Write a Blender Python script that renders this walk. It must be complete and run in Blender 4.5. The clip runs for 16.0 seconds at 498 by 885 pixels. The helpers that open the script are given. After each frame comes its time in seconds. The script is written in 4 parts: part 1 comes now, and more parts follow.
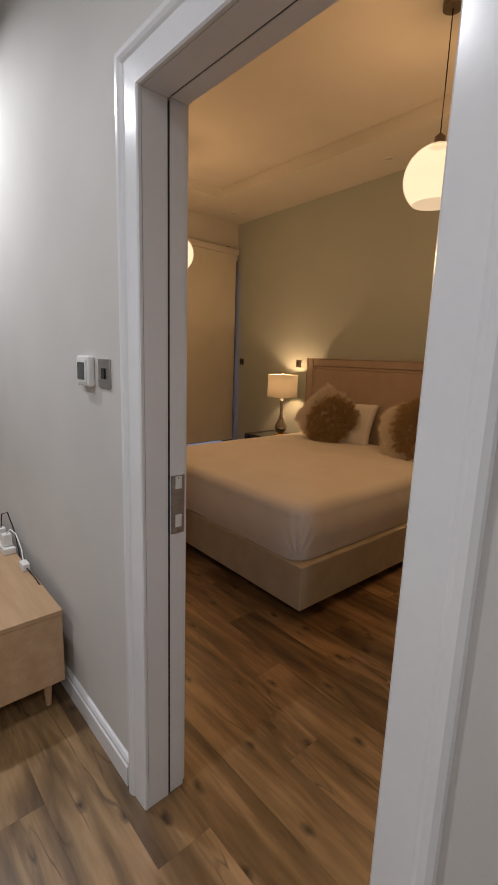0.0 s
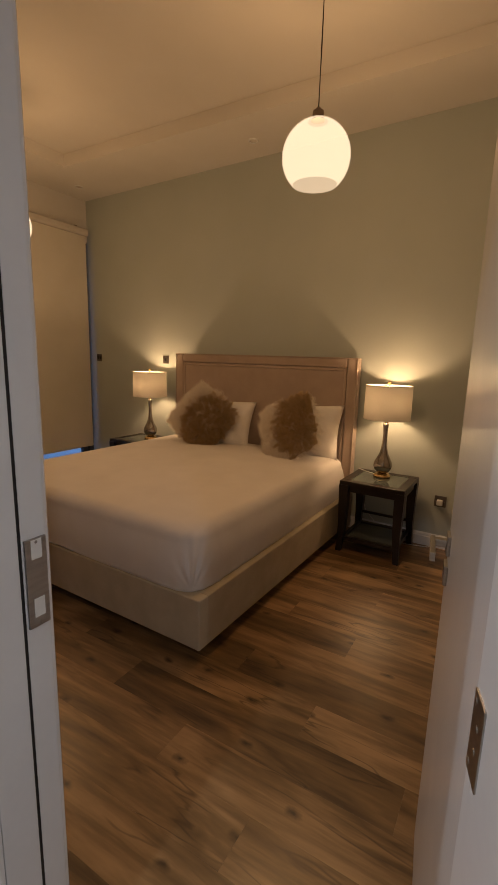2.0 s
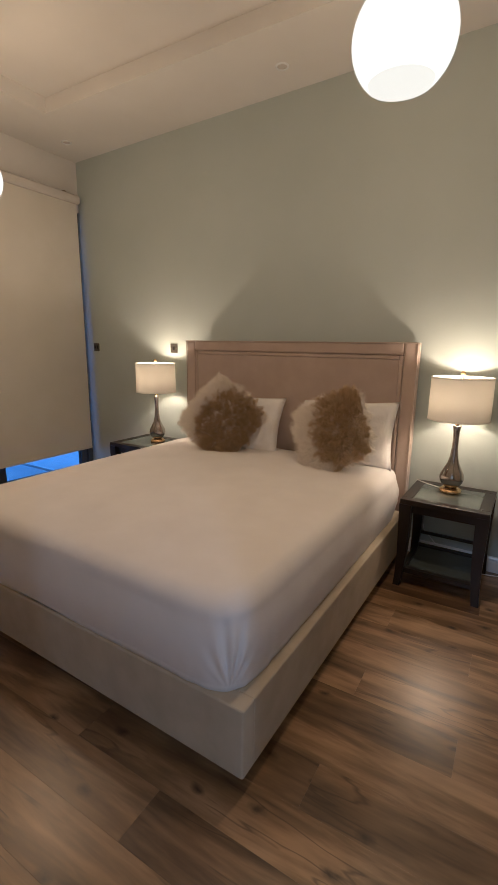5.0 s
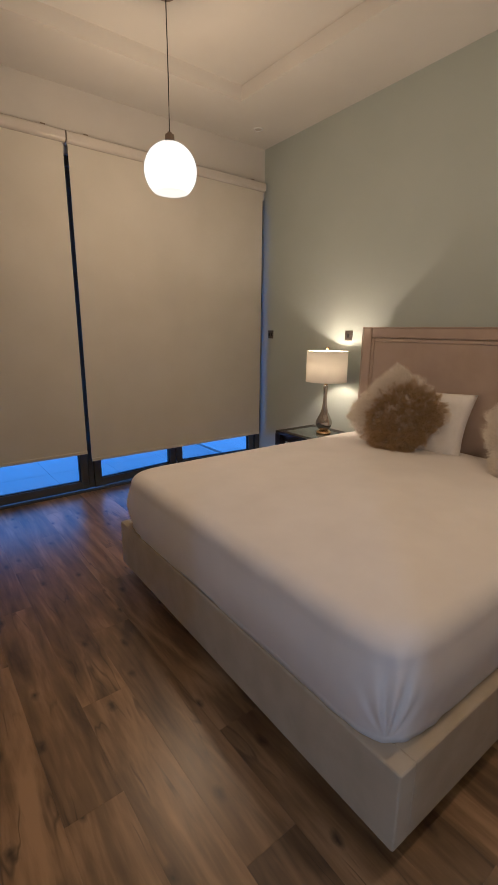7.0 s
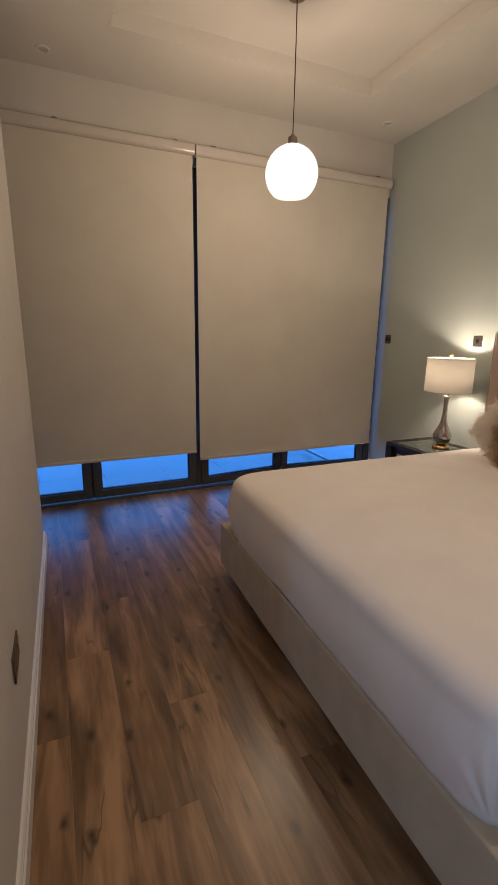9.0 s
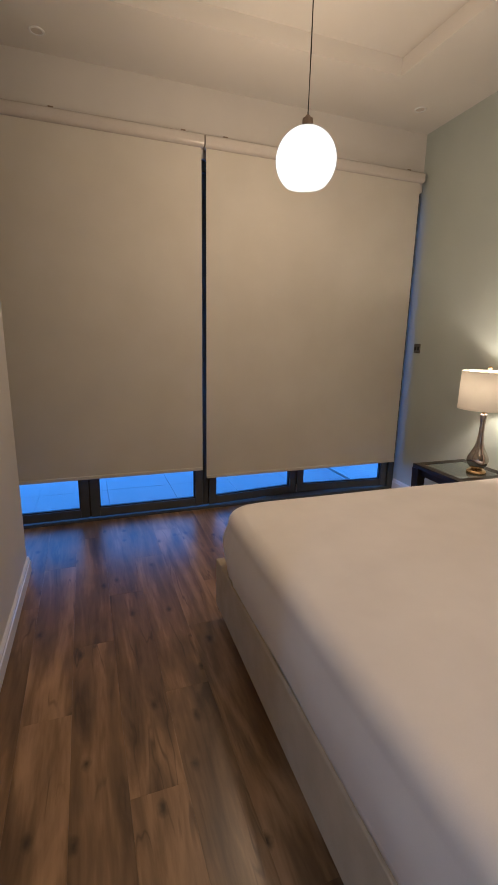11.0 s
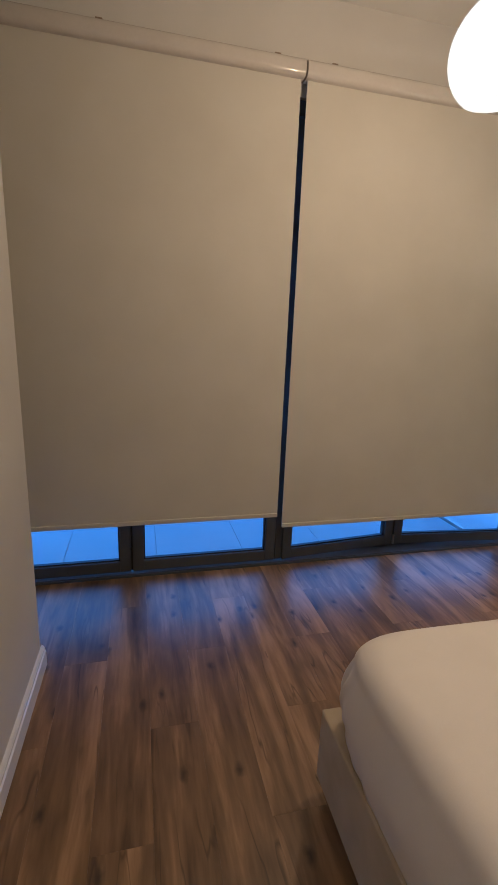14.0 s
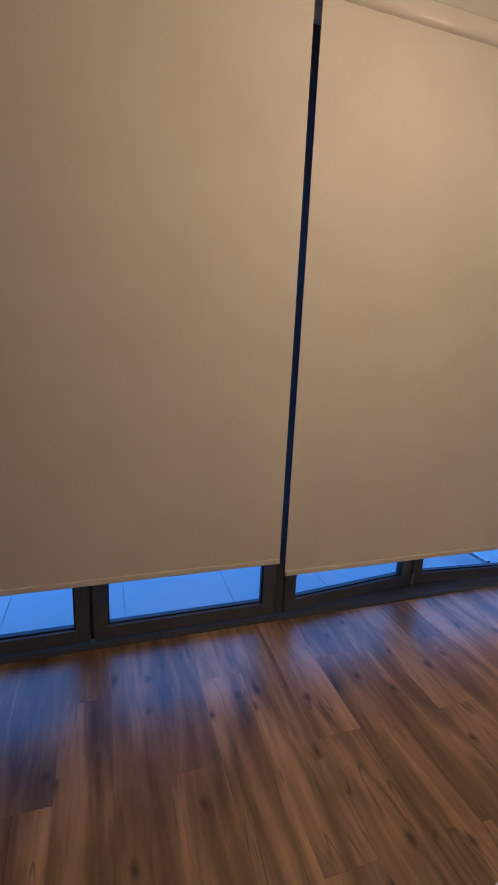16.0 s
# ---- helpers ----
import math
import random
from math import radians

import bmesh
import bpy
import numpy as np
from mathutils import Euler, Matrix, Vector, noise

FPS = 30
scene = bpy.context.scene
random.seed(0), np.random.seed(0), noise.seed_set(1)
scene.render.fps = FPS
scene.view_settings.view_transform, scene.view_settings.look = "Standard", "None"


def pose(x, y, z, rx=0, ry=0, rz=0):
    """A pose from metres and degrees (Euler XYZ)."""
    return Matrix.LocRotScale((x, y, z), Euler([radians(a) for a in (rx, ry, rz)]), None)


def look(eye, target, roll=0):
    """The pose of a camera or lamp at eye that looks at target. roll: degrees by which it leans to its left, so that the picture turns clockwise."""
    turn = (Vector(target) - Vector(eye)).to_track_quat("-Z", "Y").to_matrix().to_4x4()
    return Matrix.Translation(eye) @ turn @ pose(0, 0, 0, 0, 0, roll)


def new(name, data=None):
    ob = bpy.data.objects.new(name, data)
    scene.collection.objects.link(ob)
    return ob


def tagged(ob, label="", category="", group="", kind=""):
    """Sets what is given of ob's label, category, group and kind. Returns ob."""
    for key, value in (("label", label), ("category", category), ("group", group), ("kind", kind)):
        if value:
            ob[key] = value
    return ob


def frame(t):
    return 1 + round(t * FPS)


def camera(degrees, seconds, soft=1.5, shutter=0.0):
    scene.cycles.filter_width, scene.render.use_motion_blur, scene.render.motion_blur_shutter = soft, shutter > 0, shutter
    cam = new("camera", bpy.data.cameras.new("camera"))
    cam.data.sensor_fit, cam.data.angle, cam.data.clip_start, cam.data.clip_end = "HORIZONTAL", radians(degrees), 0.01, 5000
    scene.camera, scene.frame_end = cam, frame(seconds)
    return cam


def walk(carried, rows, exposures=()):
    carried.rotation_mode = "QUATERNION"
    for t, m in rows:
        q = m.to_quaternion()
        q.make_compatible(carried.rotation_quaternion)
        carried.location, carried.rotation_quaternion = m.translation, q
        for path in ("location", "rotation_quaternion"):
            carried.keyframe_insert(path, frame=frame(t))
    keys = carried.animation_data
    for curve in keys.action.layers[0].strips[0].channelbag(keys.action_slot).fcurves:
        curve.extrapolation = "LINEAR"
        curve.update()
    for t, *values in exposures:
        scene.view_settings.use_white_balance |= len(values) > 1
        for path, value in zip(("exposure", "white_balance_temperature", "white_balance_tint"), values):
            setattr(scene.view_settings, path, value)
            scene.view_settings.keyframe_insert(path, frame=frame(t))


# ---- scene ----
cam = camera(58.2, 16.0, soft=0.85)
PATH = [
    (0, (-0.122, -0.004, 1.438), (1.187, 1.461, 1.062), 1.9),
    (0.5, (-0.122, 0.093, 1.473), (1.346, 1.399, 1.1), 1.7),
    (1, (-0.094, 0.174, 1.443), (1.482, 1.35, 1.076), 1.5),
    (1.5, (-0.023, 0.253, 1.426), (1.622, 1.33, 1.058), 1.4),
    (2, (0.094, 0.34, 1.433), (1.788, 1.335, 1.056), 1.6),
    (2.5, (0.204, 0.425, 1.394), (1.951, 1.325, 1.021), 1.5),
    (3, (0.313, 0.551, 1.379), (2.097, 1.373, 1.001), 1.5),
    (5.5, (0.669, 0.914, 1.433), (2.255, 2.048, 0.983), 0.4),
    (6, (0.715, 0.957, 1.421), (2.166, 2.253, 0.959), 0.4),
    (6.5, (0.734, 0.983, 1.417), (2.054, 2.408, 0.938), 0.5),
    (7, (0.749, 1.006, 1.413), (1.94, 2.537, 0.926), 0.6),
    (7.5, (0.763, 1.018, 1.415), (1.833, 2.635, 0.925), 0.7),
    (8, (0.803, 1.027, 1.416), (1.748, 2.72, 0.927), 0.6),
    (8.5, (0.81, 1.044, 1.413), (1.652, 2.793, 0.93), 0.7),
    (9, (0.812, 1.054, 1.421), (1.589, 2.834, 0.942), 0.8),
    (11.5, (1.097, 1.499, 1.443), (1.763, 3.329, 0.988), 1.2),
    (12, (1.084, 1.684, 1.451), (1.784, 3.502, 0.999), 1.1),
    (12.5, (1.075, 1.812, 1.453), (1.748, 3.639, 0.996), 1.2),
    (13, (1.113, 1.973, 1.455), (1.68, 3.836, 1.003), 1.6),
    (13.5, (1.114, 2.108, 1.462), (1.594, 3.995, 1.003), 2.2),
    (14, (1.104, 2.287, 1.461), (1.577, 4.174, 0.999), 2.2),
    (14.5, (1.063, 2.457, 1.465), (1.56, 4.337, 0.996), 2.0),
    (15, (1.074, 2.612, 1.455), (1.587, 4.485, 0.978), 2.1),
    (15.5, (1.123, 2.772, 1.425), (1.658, 4.647, 0.977), 2.5),
    (16, (1.13, 2.91, 1.431), (1.737, 4.764, 0.99), 2.5),
]
EXPOSURES = [(0.0, 0.2, 6450, 14), (2.0, 0.15, 6300, 13), (2.5, 0.42, 5800, 9), (3.0, 0.80, 5100, 8), (5.5, 0.85, 4400, 6), (9.0, 0.92, 4350, 6), (12.5, 1.05, 4300, 6), (14.5, 1.05, 4300, 5), (15.3, 1.12, 4450, 9), (16.0, 1.12, 4500, 10)]
walk(cam, [(t, look(eye, target, roll)) for t, eye, target, roll in PATH], EXPOSURES)

# ---- light ----
world = bpy.data.worlds.new("dusk_sky")
scene.world = world
world.use_nodes = True
bg = world.node_tree.nodes["Background"]
bg.inputs["Color"].default_value = (0.23, 0.45, 0.92, 1)
bg.inputs["Strength"].default_value = 1.05

PENDANT_WATTS, BULB_WATTS, HALL_WATTS = 17.5, 8.0, 14.5
WARM, BEDSIDE = (1.0, 0.545, 0.215), (1.0, 0.61, 0.295)


def lamp(name, kind, watts, colour, place, target=None, size=0.1):
    data = bpy.data.lights.new(name, kind)
    data.energy, data.color = watts, colour
    if kind == "AREA":
        data.shape, data.size = "DISK", size
        data.spread = math.radians(172)
    else:
        data.shadow_soft_size = size
    ob = new(name, data)
    ob.matrix_world = look(place, target) if target else pose(*place)
    return ob


# ---- materials ----
def base_material(name, colour, rough=0.6, metal=0.0, spec=0.5):
    m = bpy.data.materials.new(name)
    m.use_nodes = True
    n = m.node_tree.nodes["Principled BSDF"]
    n.inputs["Base Color"].default_value = (*colour, 1)
    n.inputs["Roughness"].default_value = rough
    n.inputs["Metallic"].default_value = metal
    n.inputs["Specular IOR Level"].default_value = spec
    return m


def varied(name, a, b, rough=0.6, scale=6.0, fine=120.0, bump=0.1, metal=0.0, stretch=(1, 1, 1), depth=0.002, spec=0.5):
    """Two-scale variation between the colours a and b, with fine relief."""
    m = base_material(name, a, rough, metal, spec)
    t, links = m.node_tree.nodes, m.node_tree.links
    p = t["Principled BSDF"]
    co, mp = t.new("ShaderNodeTexCoord"), t.new("ShaderNodeMapping")
    mp.inputs["Scale"].default_value = stretch
    links.new(co.outputs["Object"], mp.inputs["Vector"])
    big, small = t.new("ShaderNodeTexNoise"), t.new("ShaderNodeTexNoise")
    big.inputs["Scale"].default_value, big.inputs["Detail"].default_value = scale, 5
    small.inputs["Scale"].default_value, small.inputs["Detail"].default_value = fine, 3
    for node in (big, small):
        links.new(mp.outputs["Vector"], node.inputs["Vector"])
    mix = t.new("ShaderNodeMix")
    mix.data_type = "RGBA"
    mix.inputs["A"].default_value, mix.inputs["B"].default_value = (*a, 1), (*b, 1)
    add = t.new("ShaderNodeMath")
    add.operation = "MULTIPLY_ADD"
    add.inputs[1].default_value, add.inputs[2].default_value = 0.35, -0.17
    links.new(small.outputs["Fac"], add.inputs[0])
    total = t.new("ShaderNodeMath")
    total.operation, total.use_clamp = "ADD", True
    links.new(big.outputs["Fac"], total.inputs[0])
    links.new(add.outputs[0], total.inputs[1])
    ramp = t.new("ShaderNodeMapRange")
    ramp.inputs["From Min"].default_value, ramp.inputs["From Max"].default_value = 0.3, 0.7
    links.new(total.outputs[0], ramp.inputs["Value"])
    links.new(ramp.outputs[0], mix.inputs["Factor"])
    links.new(mix.outputs["Result"], p.inputs["Base Color"])
    bp = t.new("ShaderNodeBump")
    bp.inputs["Strength"].default_value, bp.inputs["Distance"].default_value = bump, depth
    links.new(small.outputs["Fac"], bp.inputs["Height"])
    links.new(bp.outputs["Normal"], p.inputs["Normal"])
    return m


def plank_material():
    """Oak-look boards: grain along y, knots, a tone of its own for each board."""
    m = base_material("oak_board", (0.3, 0.18, 0.1), 0.38, spec=0.75)
    t, links = m.node_tree.nodes, m.node_tree.links
    p = t["Principled BSDF"]
    co, info = t.new("ShaderNodeTexCoord"), t.new("ShaderNodeObjectInfo")
    far = t.new("ShaderNodeVectorMath")
    far.operation = "MULTIPLY_ADD"
    comb = t.new("ShaderNodeCombineXYZ")
    for k in range(3):
        links.new(info.outputs["Random"], comb.inputs[k])
    links.new(comb.outputs[0], far.inputs[0])
    far.inputs[1].default_value = (37.0, 53.0, 11.0)
    links.new(co.outputs["Object"], far.inputs[2])
    mp = t.new("ShaderNodeMapping")
    mp.inputs["Scale"].default_value = (1.0, 0.12, 1.0)
    links.new(far.outputs[0], mp.inputs["Vector"])
    grain, streak, cloud = (t.new("ShaderNodeTexNoise") for _ in range(3))
    for node, sc, det, dis in ((grain, 60, 5, 0.3), (streak, 11, 6, 0.9)):
        node.inputs["Scale"].default_value, node.inputs["Detail"].default_value, node.inputs["Distortion"].default_value = sc, det, dis
        links.new(mp.outputs["Vector"], node.inputs["Vector"])
    cloud.inputs["Scale"].default_value = 3.5
    links.new(far.outputs[0], cloud.inputs["Vector"])
    knotmap = t.new("ShaderNodeMapping")
    knotmap.inputs["Scale"].default_value = (5.0, 2.7, 0.0)
    # knots of uneven outline, in some cells only
    warp, shift = t.new("ShaderNodeTexNoise"), t.new("ShaderNodeVectorMath")
    warp.inputs["Scale"].default_value, warp.inputs["Detail"].default_value = 26.0, 3
    links.new(far.outputs[0], warp.inputs["Vector"])
    shift.operation, shift.inputs[1].default_value = "MULTIPLY_ADD", (0.022, 0.045, 0.0)
    links.new(warp.outputs["Color"], shift.inputs[0])
    links.new(far.outputs[0], shift.inputs[2])
    links.new(shift.outputs[0], knotmap.inputs["Vector"])
    knot = t.new("ShaderNodeTexVoronoi")
    knot.voronoi_dimensions = "2D"
    knot.inputs["Scale"].default_value = 1.0
    links.new(knotmap.outputs["Vector"], knot.inputs["Vector"])
    ramp = t.new("ShaderNodeValToRGB")
    e = ramp.color_ramp.elements
    e[0].position, e[0].color = 0.35, (0.062, 0.033, 0.014, 1)
    e[1].position, e[1].color = 0.65, (0.41, 0.255, 0.122, 1)
    mid = e.new(0.5)
    mid.color = (0.192, 0.113, 0.048, 1)
    s1 = t.new("ShaderNodeMath")
    s1.operation = "MULTIPLY_ADD"
    s1.inputs[1].default_value = 0.62
    links.new(streak.outputs["Fac"], s1.inputs[0])
    g1 = t.new("ShaderNodeMath")
    g1.operation, g1.inputs[1].default_value, g1.inputs[2].default_value = "MULTIPLY_ADD", 0.17, 0.02
    links.new(grain.outputs["Fac"], g1.inputs[0])
    links.new(g1.outputs[0], s1.inputs[2])
    c1 = t.new("ShaderNodeMath")
    c1.operation, c1.inputs[1].default_value = "MULTIPLY_ADD", 0.16
    links.new(cloud.outputs["Fac"], c1.inputs[0])
    links.new(s1.outputs[0], c1.inputs[2])
    r1 = t.new("ShaderNodeMath")
    r1.operation, r1.inputs[1].default_value = "MULTIPLY_ADD", 0.10
    links.new(info.outputs["Random"], r1.inputs[0])
    links.new(c1.outputs[0], r1.inputs[2])
    r2 = t.new("ShaderNodeMath")
    r2.operation, r2.inputs[1].default_value = "SUBTRACT", 0.03
    links.new(r1.outputs[0], r2.inputs[0])
    links.new(r2.outputs[0], ramp.inputs["Fac"])
    kr = t.new("ShaderNodeMapRange")
    kr.inputs["From Min"].default_value, kr.inputs["From Max"].default_value = 0.010, 0.100
    kr.inputs["To Min"].default_value, kr.inputs["To Max"].default_value = 0.95, 0.0
    links.new(knot.outputs["Distance"], kr.inputs["Value"])
    mix = t.new("ShaderNodeMix")
    mix.data_type = "RGBA"
    mix.inputs["B"].default_value = (0.022, 0.011, 0.006, 1)
    some, pick, sep = t.new("ShaderNodeMath"), t.new("ShaderNodeMath"), t.new("ShaderNodeSeparateColor")
    links.new(knot.outputs["Color"], sep.inputs[0])
    some.operation, some.inputs[1].default_value, pick.operation = "GREATER_THAN", 0.34, "MULTIPLY"
    links.new(sep.outputs[0], some.inputs[0])
    links.new(some.outputs[0], pick.inputs[0])
    links.new(kr.outputs[0], pick.inputs[1])
    links.new(pick.outputs[0], mix.inputs["Factor"])
    links.new(ramp.outputs["Color"], mix.inputs["A"])
    # thin dark cracks along the grain, in some places only
    crack, where = t.new("ShaderNodeTexNoise"), t.new("ShaderNodeTexNoise")
    crack.inputs["Scale"].default_value, crack.inputs["Detail"].default_value, crack.inputs["Distortion"].default_value = 9.0, 3, 0.2
    where.inputs["Scale"].default_value, where.inputs["Detail"].default_value = 2.6, 2
    links.new(mp.outputs["Vector"], crack.inputs["Vector"])
    links.new(far.outputs[0], where.inputs["Vector"])
    off, size, line = t.new("ShaderNodeMath"), t.new("ShaderNodeMath"), t.new("ShaderNodeMapRange")
    off.operation, off.inputs[1].default_value, size.operation = "SUBTRACT", 0.5, "ABSOLUTE"
    links.new(crack.outputs["Fac"], off.inputs[0])
    links.new(off.outputs[0], size.inputs[0])
    links.new(size.outputs[0], line.inputs["Value"])
    line.inputs["From Min"].default_value, line.inputs["From Max"].default_value = 0.002, 0.016
    line.inputs["To Min"].default_value, line.inputs["To Max"].default_value = 0.6, 0.0
    place = t.new("ShaderNodeMapRange")
    place.inputs["From Min"].default_value, place.inputs["From Max"].default_value = 0.50, 0.60
    links.new(where.outputs["Fac"], place.inputs["Value"])
    both = t.new("ShaderNodeMath")
    both.operation = "MULTIPLY"
    links.new(line.outputs[0], both.inputs[0])
    links.new(place.outputs[0], both.inputs[1])
    mix2 = t.new("ShaderNodeMix")
    mix2.data_type = "RGBA"
    mix2.inputs["B"].default_value = (0.03, 0.014, 0.007, 1)
    links.new(both.outputs[0], mix2.inputs["Factor"])
    links.new(mix.outputs["Result"], mix2.inputs["A"])
    links.new(mix2.outputs["Result"], p.inputs["Base Color"])
    ro = t.new("ShaderNodeMapRange")
    ro.inputs["To Min"].default_value, ro.inputs["To Max"].default_value = 0.27, 0.42
    links.new(grain.outputs["Fac"], ro.inputs["Value"])
    links.new(ro.outputs[0], p.inputs["Roughness"])
    bp = t.new("ShaderNodeBump")
    bp.inputs["Strength"].default_value, bp.inputs["Distance"].default_value = 0.15, 0.001
    links.new(grain.outputs["Fac"], bp.inputs["Height"])
    links.new(bp.outputs["Normal"], p.inputs["Normal"])
    return m


def glow_material(name, colour, strength):
    m = base_material(name, (0.9, 0.88, 0.84), 0.25)
    p = m.node_tree.nodes["Principled BSDF"]
    p.inputs["Emission Color"].default_value = (*colour, 1)
    p.inputs["Emission Strength"].default_value = strength
    return m


def glass_material(name, tint, rough=0.02):
    m = bpy.data.materials.new(name)
    m.use_nodes = True
    t = m.node_tree
    t.nodes.clear()
    out, g = t.nodes.new("ShaderNodeOutputMaterial"), t.nodes.new("ShaderNodeBsdfGlossy")
    tr, mix = t.nodes.new("ShaderNodeBsdfTransparent"), t.nodes.new("ShaderNodeMixShader")
    tr.inputs["Color"].default_value = (*tint, 1)
    g.inputs["Roughness"].default_value = rough
    mix.inputs[0].default_value = 0.05
    t.links.new(tr.outputs[0], mix.inputs[1])
    t.links.new(g.outputs[0], mix.inputs[2])
    t.links.new(mix.outputs[0], out.inputs[0])
    return m


def opal_material(name, colour, strength):
    """Thin lit opal glass: part of the lamp's light passes straight, the rest glows in the glass."""
    m = bpy.data.materials.new(name)
    m.use_nodes = True
    t = m.node_tree
    t.nodes.clear()
    out, mix = t.nodes.new("ShaderNodeOutputMaterial"), t.nodes.new("ShaderNodeMixShader")
    tr, em = t.nodes.new("ShaderNodeBsdfTransparent"), t.nodes.new("ShaderNodeEmission")
    em.inputs["Color"].default_value, em.inputs["Strength"].default_value = (*colour, 1), strength
    mix.inputs[0].default_value = 0.15
    t.links.new(tr.outputs[0], mix.inputs[1])
    t.links.new(em.outputs[0], mix.inputs[2])
    t.links.new(mix.outputs[0], out.inputs[0])
    return m


def fabric_shade_material():
    m = bpy.data.materials.new("shade_linen")
    m.use_nodes = True
    t = m.node_tree
    t.nodes.clear()
    out = t.nodes.new("ShaderNodeOutputMaterial")
    d, tr, mix = t.nodes.new("ShaderNodeBsdfDiffuse"), t.nodes.new("ShaderNodeBsdfTranslucent"), t.nodes.new("ShaderNodeMixShader")
    co, wave = t.nodes.new("ShaderNodeTexCoord"), t.nodes.new("ShaderNodeTexNoise")
    mp, ramp = t.nodes.new("ShaderNodeMapping"), t.nodes.new("ShaderNodeMapRange")
    mp.inputs["Scale"].default_value = (1, 1, 14)
    wave.inputs["Scale"].default_value = 30
    t.links.new(co.outputs["Object"], mp.inputs["Vector"])
    t.links.new(mp.outputs[0], wave.inputs["Vector"])
    ramp.inputs["To Min"].default_value, ramp.inputs["To Max"].default_value = 0.13, 0.17
    t.links.new(wave.outputs["Fac"], ramp.inputs["Value"])
    d.inputs["Color"].default_value = (0.88, 0.86, 0.80, 1)
    tr.inputs["Color"].default_value = (0.93, 0.90, 0.84, 1)
    t.links.new(ramp.outputs[0], mix.inputs[0])
    t.links.new(d.outputs[0], mix.inputs[1])
    t.links.new(tr.outputs[0], mix.inputs[2])
    t.links.new(mix.outputs[0], out.inputs[0])
    return m


def fleece_material(name, a, b):
    """Strands that let light through as much as they turn it back."""
    m = bpy.data.materials.new(name)
    m.use_nodes = True
    t = m.node_tree
    t.nodes.clear()
    out, mix = t.nodes.new("ShaderNodeOutputMaterial"), t.nodes.new("ShaderNodeMixShader")
    d, tr, geo, tone = t.nodes.new("ShaderNodeBsdfDiffuse"), t.nodes.new("ShaderNodeBsdfTranslucent"), t.nodes.new("ShaderNodeNewGeometry"), t.nodes.new("ShaderNodeMix")
    tone.data_type = "RGBA"
    tone.inputs["A"].default_value, tone.inputs["B"].default_value = (*a, 1), (*b, 1)
    t.links.new(geo.outputs["Random Per Island"], tone.inputs["Factor"])
    for node in (d, tr):
        t.links.new(tone.outputs["Result"], node.inputs["Color"])
    mix.inputs[0].default_value = 0.35
    t.links.new(d.outputs[0], mix.inputs[1])
    t.links.new(tr.outputs[0], mix.inputs[2])
    t.links.new(mix.outputs[0], out.inputs[0])
    return m


WALL_PAINT = varied("wall_paint", (0.565, 0.55, 0.525), (0.605, 0.59, 0.565), 0.75, 2.5, 220, 0.08, spec=0.3)
SAGE = varied("sage_paint", (0.425, 0.47, 0.447), (0.45, 0.495, 0.472), 0.8, 2.0, 220, 0.08, spec=0.3)
CEILING_PAINT = varied("ceiling_paint", (0.645, 0.63, 0.60), (0.685, 0.67, 0.64), 0.8, 2.0, 200, 0.05, spec=0.3)
TRIM_PAINT = varied("trim_gloss", (0.74, 0.75, 0.77), (0.78, 0.79, 0.80), 0.22, 5, 60, 0.04)
OAK = plank_material()
JOINT = base_material("board_joint", (0.075, 0.045, 0.025), 0.8)
UPHOLSTERY = varied("beige_weave", (0.435, 0.375, 0.275), (0.505, 0.44, 0.33), 0.92, 9, 420, 0.5, depth=0.001, spec=0.2)
VELVET = varied("rose_velvet", (0.385, 0.302, 0.245), (0.435, 0.345, 0.285), 0.8, 7, 300, 0.25, spec=0.25)
VELVET.node_tree.nodes["Principled BSDF"].inputs["Sheen Weight"].default_value = 0.35
SHEET = varied("white_cotton", (0.74, 0.71, 0.695), (0.79, 0.76, 0.745), 0.85, 5, 380, 0.18, depth=0.001, spec=0.2)
PILLOW = varied("pillow_cotton", (0.79, 0.77, 0.75), (0.84, 0.82, 0.80), 0.85, 14, 60, 0.5, stretch=(1, 4, 1), depth=0.004, spec=0.2)
FUR_BROWN = fleece_material("brown_fleece", (0.40, 0.30, 0.17), (0.76, 0.60, 0.38))
FUR_CREAM = fleece_material("cream_fleece", (0.92, 0.86, 0.77), (0.97, 0.93, 0.87))
ESPRESSO = varied("espresso_wood", (0.009, 0.006, 0.005), (0.017, 0.011, 0.008), 0.28, 8, 140, 0.1, stretch=(1, 0.15, 1))
LIGHT_OAK = varied("light_oak", (0.44, 0.275, 0.15), (0.54, 0.36, 0.21), 0.42, 5, 30, 0.06, stretch=(3, 0.25, 3))
BLIND = varied("blind_fabric", (0.56, 0.537, 0.475), (0.60, 0.577, 0.515), 0.9, 3, 500, 0.25, depth=0.0008, spec=0.15)
BLIND_RAIL = varied("blind_rail_white", (0.53, 0.50, 0.465), (0.57, 0.54, 0.505), 0.14, 5, 80, 0.03)
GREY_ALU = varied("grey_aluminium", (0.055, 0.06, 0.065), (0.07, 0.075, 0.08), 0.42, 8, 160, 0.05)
STEEL = varied("brushed_steel", (0.36, 0.34, 0.32), (0.46, 0.44, 0.42), 0.32, 12, 200, 0.05, metal=1.0, stretch=(1, 1, 8))
BRONZE = varied("dark_nickel", (0.24, 0.19, 0.15), (0.31, 0.25, 0.20), 0.35, 12, 200, 0.05, metal=1.0)
BRASS = varied("aged_brass", (0.62, 0.42, 0.18), (0.70, 0.50, 0.24), 0.25, 12, 100, 0.05, metal=1.0)
